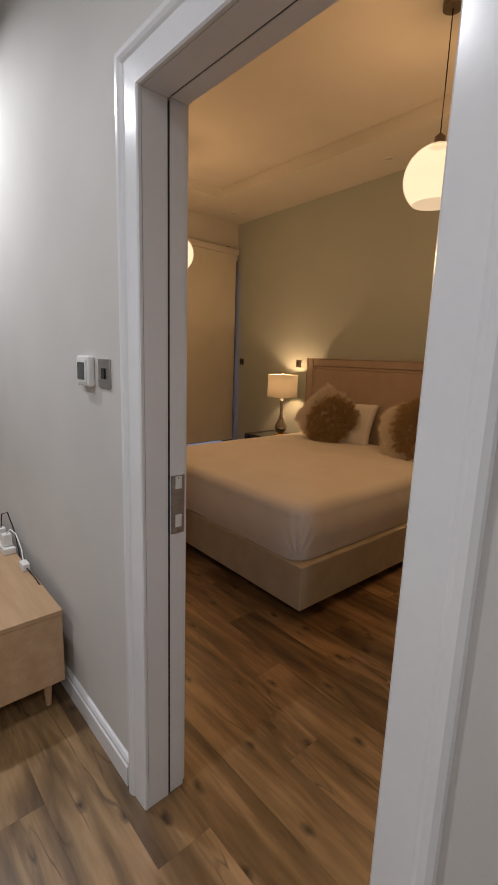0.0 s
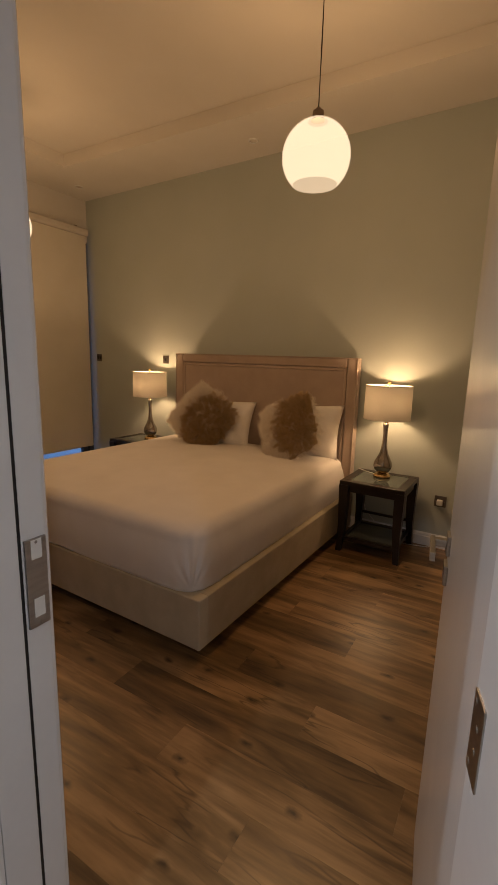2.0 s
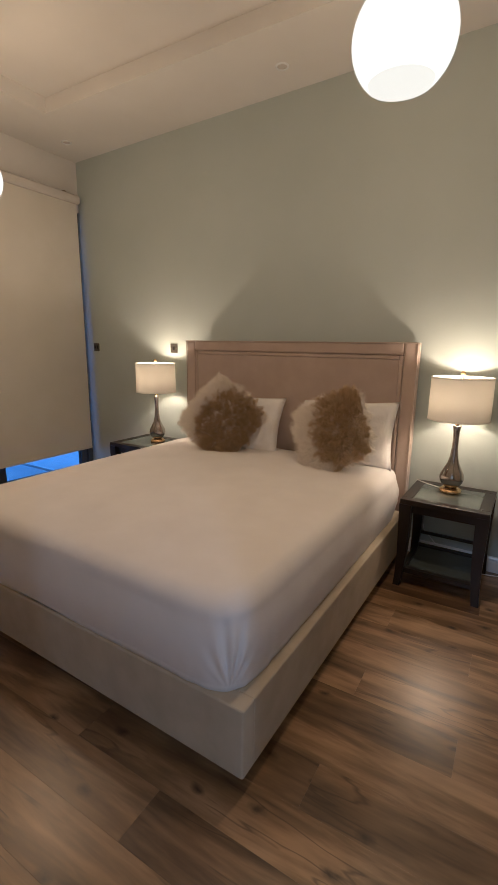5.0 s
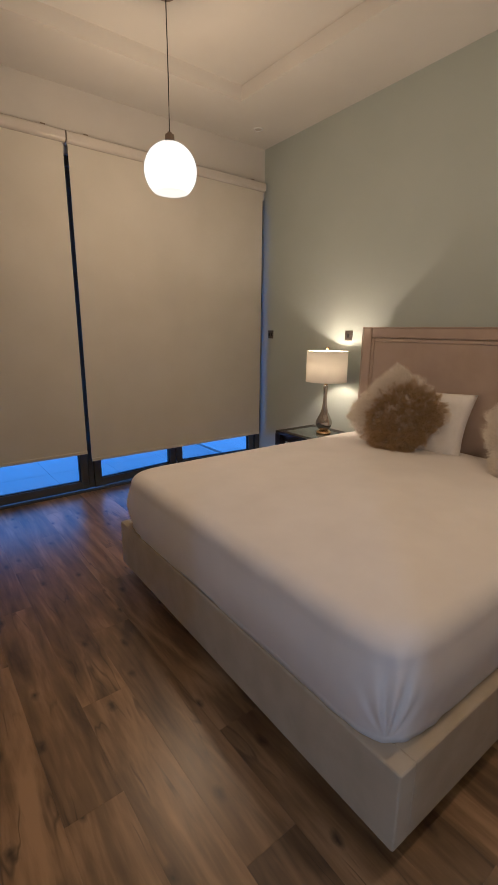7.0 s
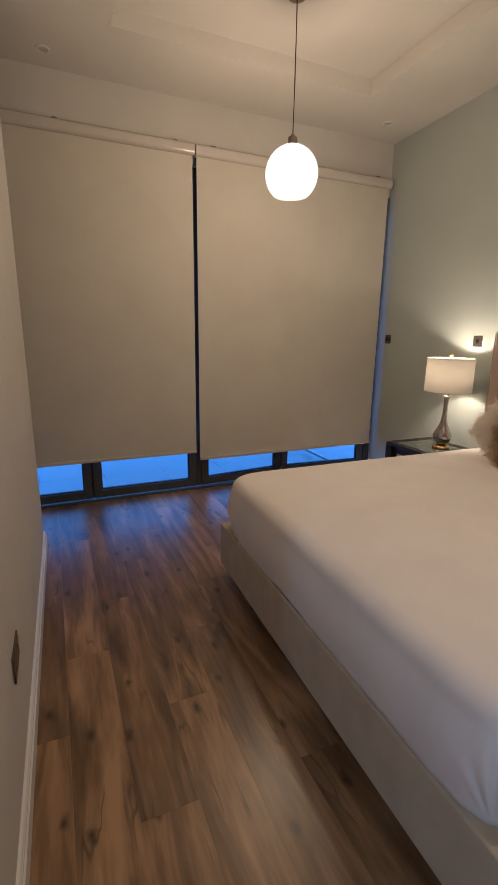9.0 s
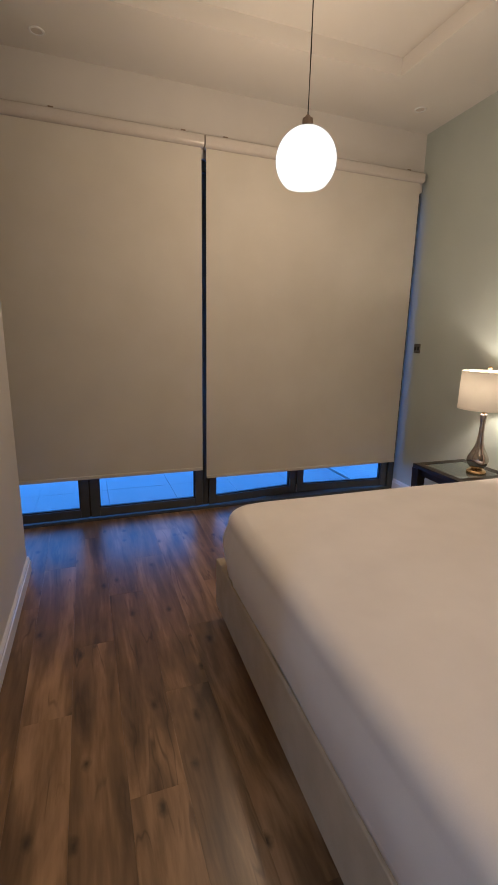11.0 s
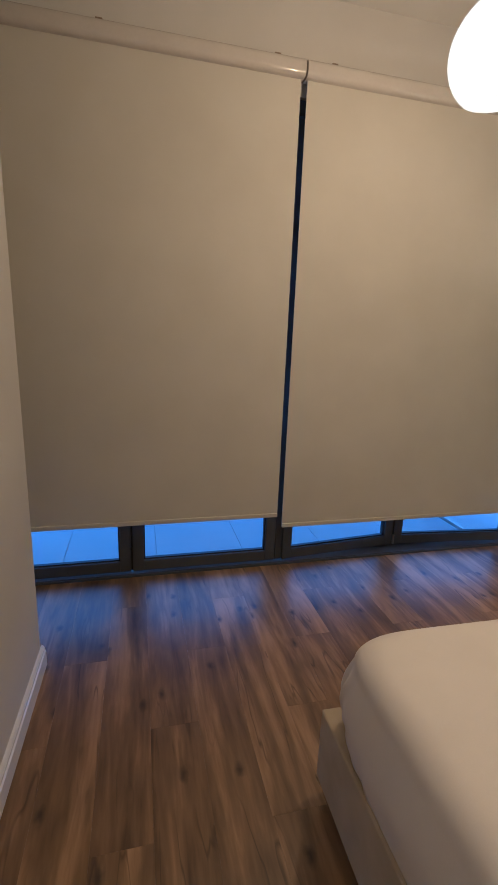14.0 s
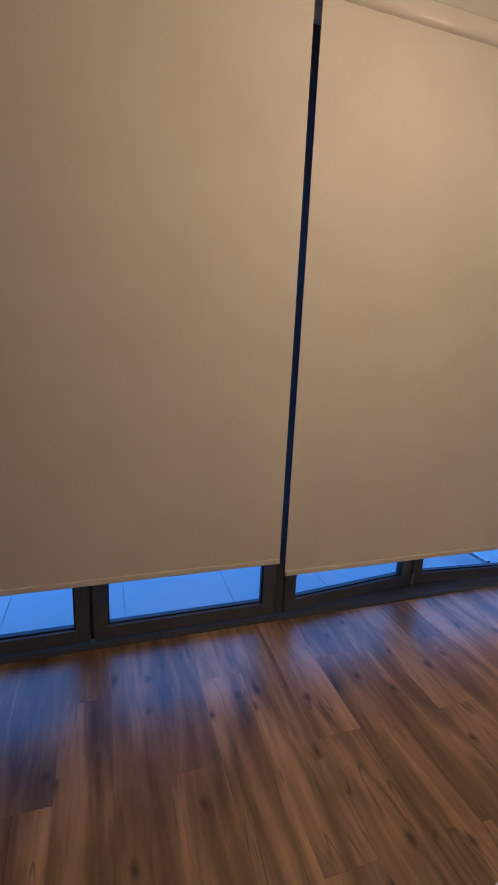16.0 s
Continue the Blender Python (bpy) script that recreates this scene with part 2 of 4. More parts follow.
SMOKED = varied("mercury_glass", (0.34, 0.30, 0.27), (0.50, 0.46, 0.42), 0.08, 14, 60, 0.03, metal=1.0)
BLACK = base_material("black_plastic", (0.012, 0.012, 0.013), 0.5)
WHITE_PLASTIC = varied("white_plastic", (0.72, 0.72, 0.70), (0.78, 0.78, 0.76), 0.35, 20, 120, 0.02)
SCREEN = base_material("lcd_grey", (0.05, 0.058, 0.058), 0.2)
GLASS = glass_material("window_glass", (0.93, 0.96, 0.97))
TOP_GLASS = base_material("smoked_table_glass", (0.085, 0.10, 0.097), 0.05)
GLOBE = opal_material("opal_glass_lit", (1.0, 0.74, 0.46), 2.1)
SHADE = fabric_shade_material()
TILE = varied("balcony_tile", (0.50, 0.51, 0.52), (0.55, 0.56, 0.57), 0.45, 4, 60, 0.05)
RENDER_WALL = varied("outer_render", (0.5, 0.5, 0.5), (0.56, 0.56, 0.56), 0.9, 3, 80, 0.2)
LAMP_DISC = glow_material("downlight_lens", (0.95, 0.97, 1.0), 14.0)
SOCKET_BROWN = varied("bronze_plate", (0.14, 0.12, 0.105), (0.18, 0.16, 0.14), 0.38, 20, 200, 0.03, metal=0.8)


# ---- shapes ----
def bm_box(bm, lo, hi, bevel=0.0, segments=2):
    made = bmesh.ops.create_cube(bm, size=1.0)["verts"]
    for v in made:
        for k in range(3):
            v.co[k] = lo[k] + (v.co[k] + 0.5) * (hi[k] - lo[k])
    if bevel:
        edges = list({e for v in made for e in v.link_edges})
        bmesh.ops.bevel(bm, geom=edges, offset=bevel, segments=segments, profile=0.6, affect="EDGES")
    return made


def boxes(*items, bevel=0.0, segments=2):
    bm = bmesh.new()
    for lo, hi in items:
        bm_box(bm, lo, hi, bevel, segments)
    return bm


def lathe(profile, steps=40, at=(0, 0, 0)):
    """A turned form from (radius, height) pairs."""
    bm = bmesh.new()
    rings = []
    for r, z in profile:
        if r < 1e-5:
            rings.append([bm.verts.new((at[0], at[1], at[2] + z))])
        else:
            rings.append([bm.verts.new((at[0] + r * math.cos(6.28318531 * k / steps), at[1] + r * math.sin(6.28318531 * k / steps), at[2] + z)) for k in range(steps)])
    for a, b in zip(rings, rings[1:]):
        for k in range(steps):
            n = (k + 1) % steps
            if len(a) == 1 and len(b) > 1:
                bm.faces.new((a[0], b[n], b[k]))
            elif len(b) == 1 and len(a) > 1:
                bm.faces.new((a[k], a[n], b[0]))
            elif len(a) > 1:
                bm.faces.new((a[k], a[n], b[n], b[k]))
    bmesh.ops.recalc_face_normals(bm, faces=bm.faces)
    return bm


def tube(points, radius, sides=8):
    """A round cord or bar through the points."""
    bm = bmesh.new()
    rings = []
    pts = [Vector(p) for p in points]
    for k, p in enumerate(pts):
        way = (pts[min(k + 1, len(pts) - 1)] - pts[max(k - 1, 0)]).normalized()
        side = way.cross(Vector((0, 0, 1)))
        side = side.normalized() if side.length > 1e-4 else Vector((1, 0, 0))
        up = side.cross(way)
        rings.append([bm.verts.new(p + radius * (side * math.cos(6.2832 * j / sides) + up * math.sin(6.2832 * j / sides))) for j in range(sides)])
    for a, b in zip(rings, rings[1:]):
        for j in range(sides):
            bm.faces.new((a[j], a[(j + 1) % sides], b[(j + 1) % sides], b[j]))
    bm.faces.new(rings[0])
    bm.faces.new(rings[-1])
    bmesh.ops.recalc_face_normals(bm, faces=bm.faces)
    return bm


def prism(corners, z0, z1, bevel=0.0):
    """An upright prism on a plan of corners."""
    bm = bmesh.new()
    low = [bm.verts.new((x, y, z0)) for x, y in corners]
    high = [bm.verts.new((x, y, z1)) for x, y in corners]
    bm.faces.new(low)
    bm.faces.new(high)
    for k in range(len(corners)):
        n = (k + 1) % len(corners)
        bm.faces.new((low[k], low[n], high[n], high[k]))
    bmesh.ops.recalc_face_normals(bm, faces=bm.faces)
    if bevel:
        bmesh.ops.bevel(bm, geom=list(bm.edges), offset=bevel, segments=2, profile=0.6, affect="EDGES")
    return bm


def part(name, bm, material, parent=None, label="", smooth=False, m=None):
    data = bpy.data.meshes.new(name)
    bm.to_mesh(data)
    bm.free()
    data.materials.append(material)
    if smooth:
        for f in data.polygons:
            f.use_smooth = True
    ob = new(name, data)
    if parent:
        ob.parent = parent
    if m is not None:
        ob.matrix_basis = m
    return tagged(ob, label)


def thing(name, place, label, category, group="", kind=""):
    ob = new(name)
    ob.empty_display_size = 0.1
    ob.matrix_basis = place
    return tagged(ob, label, category, group, kind)


def structure(name, bm, material, label, category, smooth=False):
    return tagged(part(name, bm, material, None, "", smooth), label, category, "", "structure")


def merge(*bms):
    """Joins several bmeshes into the first."""
    first = bms[0]
    for b in bms[1:]:
        data = bpy.data.meshes.new("tmp")
        b.to_mesh(data)
        b.free()
        first.from_mesh(data)
        bpy.data.meshes.remove(data)
    return first


# ---- plan ----
SOFFIT, TRAY = 3.13, 3.235
DOOR_L, DOOR_R, DOOR_H = 1.072, 0.295, 2.056
HALL_X = 0.460
CORNER_Y, ALCOVE_X = 4.14, 0.02
GLAZE_Y, BLIND_Y = 4.90, 4.785
SOUTH = -0.35


def head_x(y):
    return 3.70 + 0.045 * (y - 0.5)


def door_x(y):
    return 0.605 + 0.019 * (y - 1.07)


# ---- walls, ceilings ----
structure("wall_east", prism([(head_x(SOUTH), SOUTH), (head_x(SOUTH) + 0.25, SOUTH), (head_x(5.02) + 0.25, 5.02), (head_x(5.02), 5.02)], 0, 3.4), SAGE, "matt sage green painted feature wall behind the bed", "wall")
structure("wall_west", merge(
    prism([(HALL_X, DOOR_L + 0.03), (door_x(DOOR_L), DOOR_L + 0.03), (door_x(CORNER_Y), CORNER_Y), (HALL_X, CORNER_Y)], 0, 3.4),
    prism([(HALL_X, -1.6), (door_x(-1.6), -1.6), (door_x(DOOR_R), DOOR_R - 0.03), (HALL_X, DOOR_R - 0.03)], 0, 3.4),
    prism([(HALL_X, DOOR_R - 0.03), (door_x(DOOR_R), DOOR_R - 0.03), (door_x(DOOR_L), DOOR_L + 0.03), (HALL_X, DOOR_L + 0.03)], DOOR_H + 0.03, 3.4)),
    WALL_PAINT, "off-white painted partition wall with the doorway", "wall")
structure("wall_return", prism([(ALCOVE_X, CORNER_Y - 0.15), (HALL_X - 0.002, CORNER_Y - 0.15), (HALL_X - 0.002, CORNER_Y), (ALCOVE_X, CORNER_Y)], 0, 3.4), WALL_PAINT, "off-white painted short return wall", "wall")
structure("wall_alcove", prism([(ALCOVE_X - 0.15, CORNER_Y - 0.15), (ALCOVE_X, CORNER_Y - 0.15), (ALCOVE_X, 5.02), (ALCOVE_X - 0.15, 5.02)], 0, 3.4), WALL_PAINT, "off-white painted wall beside the glazing", "wall")
structure("wall_south", prism([(door_x(SOUTH), SOUTH - 0.15), (head_x(SOUTH), SOUTH - 0.15), (head_x(SOUTH), SOUTH), (door_x(SOUTH) + 0.001, SOUTH)], 0, 3.4), WALL_PAINT, "off-white painted end wall", "wall")
structure("wall_north", prism([(ALCOVE_X, 4.84), (head_x(4.84), 4.84), (head_x(5.02), 5.02), (ALCOVE_X, 5.02)], 2.68, 3.4), WALL_PAINT, "off-white painted lintel wall above the glazing", "wall")
structure("wall_hall", merge(
    prism([(-1.75, -1.6), (-1.6, -1.6), (-1.6, 4.1), (-1.75, 4.1)], 0, 2.95),
    prism([(-1.6, -1.75), (HALL_X, -1.75), (HALL_X, -1.6), (-1.6, -1.6)], 0, 2.95),
    prism([(-1.6, 3.98), (ALCOVE_X, 3.98), (ALCOVE_X, 4.1), (-1.6, 4.1)], 0, 2.95)), WALL_PAINT, "off-white painted hall walls", "wall")
TX0, TX1, TY0, TY1 = 1.28, 3.14, 0.55, 4.22
bm = boxes(((-0.13, SOUTH - 0.15, SOFFIT), (TX0, 5.02, 3.4)), ((TX1, SOUTH - 0.15, SOFFIT), (4.15, 5.02, 3.4)),
           ((TX0, SOUTH - 0.15, SOFFIT), (TX1, TY0, 3.4)), ((TX0, TY1, SOFFIT), (TX1, 5.02, 3.4)), ((TX0, TY0, TRAY), (TX1, TY1, 3.4)))
bm_box(bm, (TX0, TY0, TRAY - 0.035), (TX0 + 0.035, TY1, TRAY), 0.0)
structure("ceiling", bm, CEILING_PAINT, "white painted tray ceiling with a dropped border", "ceiling")
structure("ceiling_hall", boxes(((-1.75, -1.75, 2.75), (HALL_X, 4.1, 2.95))), CEILING_PAINT, "white painted hall ceiling", "ceiling")


def skirting(name, a, b, out):
    """Skirting board from a to b in plan, standing out towards out, with a stepped moulded top."""
    a, b, o = Vector((*a, 0)), Vector((*b, 0)), Vector((*out, 0))
    shape = [(0.0, 0.0), (0.018, 0.0), (0.018, 0.072), (0.013, 0.078), (0.013, 0.088), (0.008, 0.098), (0.0, 0.102)]
    bm = bmesh.new()
    ends = [[bm.verts.new(p + o * d + Vector((0, 0, z))) for d, z in shape] for p in (a, b)]
    n = len(shape)
    for k in range(n):
        bm.faces.new((ends[0][k], ends[0][(k + 1) % n], ends[1][(k + 1) % n], ends[1][k]))
    bm.faces.new(ends[0])
    bm.faces.new(ends[1])
    bmesh.ops.recalc_face_normals(bm, faces=bm.faces)
    return structure(name, bm, TRIM_PAINT, "white gloss painted moulded skirting board", "skirting")


skirting("baseboard", (head_x(SOUTH), SOUTH), (head_x(4.84), 4.84), (-1, 0.045))
skirting("baseboard", (door_x(1.2), 1.185), (door_x(CORNER_Y), CORNER_Y + 0.018), (1, 0))
skirting("baseboard", (ALCOVE_X, CORNER_Y), (door_x(CORNER_Y), CORNER_Y), (0, 1))
skirting("baseboard", (ALCOVE_X, CORNER_Y), (ALCOVE_X, 4.84), (1, 0))
skirting("baseboard", (HALL_X, 1.186), (HALL_X, 3.98), (-1, 0))
skirting("baseboard", (door_x(0.18) + 0.0, 0.17), (door_x(SOUTH), SOUTH), (1, 0))


# ---- doorway ----
def casing(name, x_wall, sign, back=0.0):
    """A moulded architrave round the opening, standing out from the wall at x_wall."""
    w, d = 0.10, 0.022
    bm = bmesh.new()
    prof = [(0.0, 0.008), (0.004, 0.012), (0.066, 0.013), (0.072, 0.018), (0.080, 0.022), (0.092, 0.022), (w, 0.014), (w, 0.0), (0.0, 0.0)]
    stations = []
    for cx, cy, z in ((0, -1, 0.0), (0, -1, 1.0), (0, 1, 1.0), (0, 1, 0.0)):
        ring = []
        for a, h in prof:
            y = (DOOR_L + back + a) if cy > 0 else (DOOR_R - back - a)
            ring.append(bm.verts.new((x_wall + sign * h, y, (DOOR_H + back + a) if z else 0.0)))
        stations.append(ring)
    for a, b in zip(stations, stations[1:]):
        for k in range(len(prof)):
            n = (k + 1) % len(prof)
            bm.faces.new((a[k], a[n], b[n], b[k]))
    bm.faces.new(stations[0])
    bm.faces.new(stations[-1])
    bmesh.ops.recalc_face_normals(bm, faces=bm.faces)
    return structure(name, bm, TRIM_PAINT, "white gloss painted moulded door architrave", "architrave")


casing("trim_hall_side", HALL_X, -1)
casing("trim_room_side", door_x(0.7), 1, 0.018)
X0, X1, XS = HALL_X + 0.002, 0.592, 0.538
lining = thing("door_frame", pose(0, 0, 0), "white gloss painted door lining with a dark seal", "door frame", kind="structure")
part("jamb", boxes(((X0, DOOR_L, 0), (XS - 0.0045, DOOR_L + 0.03, DOOR_H + 0.03)), ((XS + 0.0045, DOOR_L + 0.004, 0), (X1, DOOR_L + 0.03, DOOR_H + 0.03)), bevel=0.002), TRIM_PAINT, lining)
part("jamb", prism([(X0, DOOR_R - 0.03), (X0, DOOR_R + 0.004), (0.600, 0.337), (0.600, DOOR_R - 0.03)], 0, DOOR_H + 0.03, 0.002), TRIM_PAINT, lining)
JAMB_TURN = math.degrees(math.atan2(0.337 - DOOR_R - 0.004, 0.600 - X0))
for z in (0.20, 1.037, 1.85):
    at = pose(0.600, 0.337, z, 0, 0, JAMB_TURN)
    h = part("hinge", boxes(((-0.044, -0.0005, -0.049), (-0.004, 0.0022, 0.049)), bevel=0.0006), STEEL, lining, "brushed steel hinge plate", m=at)
    for dx, dz in ((-0.012, 0.038), (-0.026, 0.014), (-0.026, -0.014), (-0.012, -0.038)):
        part("screw", lathe([(0, 0.0012), (0.003, 0.001), (0.0042, 0)], 10), STEEL, h, m=pose(dx, 0.0022, dz, -90, 0, 0))
part("head", boxes(((X0, DOOR_R + 0.001, DOOR_H), (XS - 0.0045, DOOR_L - 0.001, DOOR_H + 0.03)), ((XS + 0.003, DOOR_R + 0.001, DOOR_H + 0.004), (X1, DOOR_L - 0.001, DOOR_H + 0.03)), bevel=0.002), TRIM_PAINT, lining)
part("seal", boxes(((XS - 0.0045, DOOR_L + 0.006, 0), (XS + 0.0045, DOOR_L + 0.02, DOOR_H)), ((XS - 0.003, DOOR_R, DOOR_H + 0.006), (XS + 0.0045, DOOR_L, DOOR_H + 0.02))), BLACK, lining, "black rubber door seal")
plate = part("strike_plate", boxes(((0.545, DOOR_L - 0.0015, 0.915), (0.588, DOOR_L + 0.0035, 1.092)), bevel=0.0006), STEEL, lining, "brushed steel strike plate")
for z in (0.935, 1.052):
    part("latch_hole", boxes(((0.557, DOOR_L - 0.0022, z), (0.578, DOOR_L - 0.0012, z + 0.038))), WHITE_PLASTIC, plate, "white keep behind the latch hole")
for z in (0.922, 1.085):
    part("screw", lathe([(0, 0.001), (0.003, 0.0008), (0.004, 0)], 10), STEEL, plate, m=pose(0.567, DOOR_L - 0.0015, z, 90, 0, 0))

# the leaf, standing open into the bedroom
LEAF = pose(0.608, 0.314, 0.008, 0, 0, 8.5)
leaf = thing("door_leaf", LEAF, "white gloss painted door standing open into the bedroom", "door", kind="structure")
part("panel", boxes(((0.0, -0.02, 0), (0.750, 0.02, 2.04)), bevel=0.003), TRIM_PAINT, leaf)
part("latch_face", boxes(((0.750, -0.011, 0.85), (0.752, 0.011, 1.05)), bevel=0.0008), STEEL, leaf, "brushed steel latch forend")
part("latch_bolt", boxes(((0.751, -0.007, 0.965), (0.762, 0.007, 0.99)), bevel=0.002), STEEL, leaf)
for s in (1, -1):
    hd = part("door_handle", boxes(((0.665, s * 0.020 - 0.0045 + s * 0.0045, 0.943), (0.717, s * 0.020 + 0.0045 + s * 0.0045, 0.995)), bevel=0.002), STEEL, leaf, "square brushed steel lever handle")
    part("neck", boxes(((0.681, min(s * 0.028, s * 0.066), 0.959), (0.701, max(s * 0.028, s * 0.066), 0.979)), bevel=0.003), STEEL, hd)
    part("lever", boxes(((0.585, min(s * 0.056, s * 0.068), 0.958), (0.705, max(s * 0.056, s * 0.068), 0.980)), bevel=0.002), STEEL, hd)
    part("thumb_turn_rose", boxes(((0.665, s * 0.020 - 0.0045 + s * 0.0045, 0.863), (0.717, s * 0.020 + 0.0045 + s * 0.0045, 0.915)), bevel=0.002), STEEL, leaf, "square brushed steel lock rose")


# ---- glazing, balcony ----
def glazed_leaf(name, a, b, z0=0.025, z1=2.60):
    """A folding door leaf from a to b in plan, with stiles, rails, gasket and pane."""
    a, b = Vector(a), Vector(b)
    way = b - a
    w = way.length
    ob = thing(name, pose(a.x, a.y, 0, 0, 0, math.degrees(math.atan2(way.y, way.x))), "dark grey aluminium folding glass door leaf", "glass door", "folding door leaves", "structure")
    st, d = 0.068, 0.030
    part("stile", boxes(((0.003, -d, z0), (st, d, z1)), bevel=0.003), GREY_ALU, ob)
    part("stile", boxes(((w - st, -d, z0), (w - 0.003, d, z1)), bevel=0.003), GREY_ALU, ob)
    part("rail", boxes(((st, -d + 0.001, z0), (w - st, d - 0.001, z0 + 0.068)), bevel=0.003), GREY_ALU, ob)
    part("rail", boxes(((st, -d + 0.001, z1 - 0.07), (w - st, d - 0.001, z1)), bevel=0.003), GREY_ALU, ob)
    lo, hi = (st, z0 + 0.068), (w - st, z1 - 0.07)
    part("gasket", boxes(((lo[0], -0.012, lo[1]), (hi[0], 0.012, lo[1] + 0.008)), ((lo[0], -0.012, hi[1] - 0.008), (hi[0], 0.012, hi[1])), ((lo[0], -0.012, lo[1] + 0.008), (lo[0] + 0.008, 0.012, hi[1] - 0.008)), ((hi[0] - 0.008, -0.012, lo[1] + 0.008), (hi[0], 0.012, hi[1] - 0.008))), BLACK, ob)
    pane = part("pane", boxes(((lo[0] + 0.004, -0.004, lo[1] + 0.004), (hi[0] - 0.004, 0.004, hi[1] - 0.004))), GLASS, ob, "clear glass pane")
    pane.visible_shadow = False
    return ob


glazed_leaf("window_1", (0.130, GLAZE_Y), (1.040, GLAZE_Y))
glazed_leaf("window_2", (1.046, GLAZE_Y), (1.955, GLAZE_Y))
glazed_leaf("window_3", (2.000, GLAZE_Y - 0.005), (2.870, GLAZE_Y + 0.085))
glazed_leaf("window_4", (2.880, GLAZE_Y + 0.085), (3.830, GLAZE_Y + 0.005))
wf = thing("window_frame", pose(0, 0, 0), "dark grey aluminium frame and threshold of the folding doors", "window frame", kind="structure")
part("threshold", boxes(((ALCOVE_X, 4.845, -0.01), (head_x(4.9), 5.02, 0.012)), ((ALCOVE_X, 4.852, 0.012), (head_x(4.9), 4.862, 0.018)), ((ALCOVE_X, 4.975, 0.012), (head_x(4.9), 5.0, 0.02)), bevel=0.002), GREY_ALU, wf)
part("head_track", boxes(((ALCOVE_X, 4.86, 2.605), (head_x(4.9), 4.98, 2.678)), bevel=0.002), GREY_ALU, wf)
part("side_frame", boxes(((3.835, 4.86, 0.012), (head_x(4.86), 4.98, 2.605)), bevel=0.002), GREY_ALU, wf)
part("side_frame", boxes(((ALCOVE_X, 4.86, 0.012), (0.122, 4.98, 2.605)), bevel=0.002), GREY_ALU, wf)
part("closing_strip", boxes(((1.957, 4.878, 0.025), (2.002, 4.925, 2.6)), bevel=0.002), GREY_ALU, wf)
part("joint_strip", boxes(((1.036, 4.888, 0.025), (1.050, 4.912, 2.6))), BLACK, wf)
part("joint_strip", boxes(((2.862, 4.972, 0.025), (2.888, 4.998, 2.6))), BLACK, wf)
part("hinge", lathe([(0, 0), (0.008, 0), (0.008, 0.07), (0, 0.07)], 12, (2.876, GLAZE_Y + 0.048, 0.03)), STEEL, wf)
part("hinge", lathe([(0, 0), (0.007, 0), (0.007, 0.09), (0, 0.09)], 12, (1.043, GLAZE_Y - 0.034, 0.10)), BLACK, wf)
bal = structure("balcony_floor", boxes(((-3, 5.02, -0.20), (8, 8.6, -0.03))), RENDER_WALL, "pale tiled balcony floor", "balcony")
structure("balcony_parapet", boxes(((-3, 8.6, -0.2), (8, 8.75, 0.10)), bevel=0.01), RENDER_WALL, "low rendered balcony kerb", "parapet")
# the slab's shade is put into its colour: dark grey, not pale render
structure("balcony_soffit", boxes(((-3, 5.02, 2.72), (8, 6.7, 3.0))), GREY_ALU, "slab over the balcony, its shade put into a dark grey colour", "ceiling")
rail = thing("balcony_rail", pose(0, 0, 0), "dark grey metal balcony rail", "railing", kind="structure")
part("top_rail", boxes(((3.56, 5.05, 0.02), (3.59, 8.6, 0.05)), bevel=0.004), STEEL, rail)
structure("ground", boxes(((-400, 9.5, -12.2), (400, 800, -12.0))), RENDER_WALL, "distant grey ground far below the balcony", "ground")


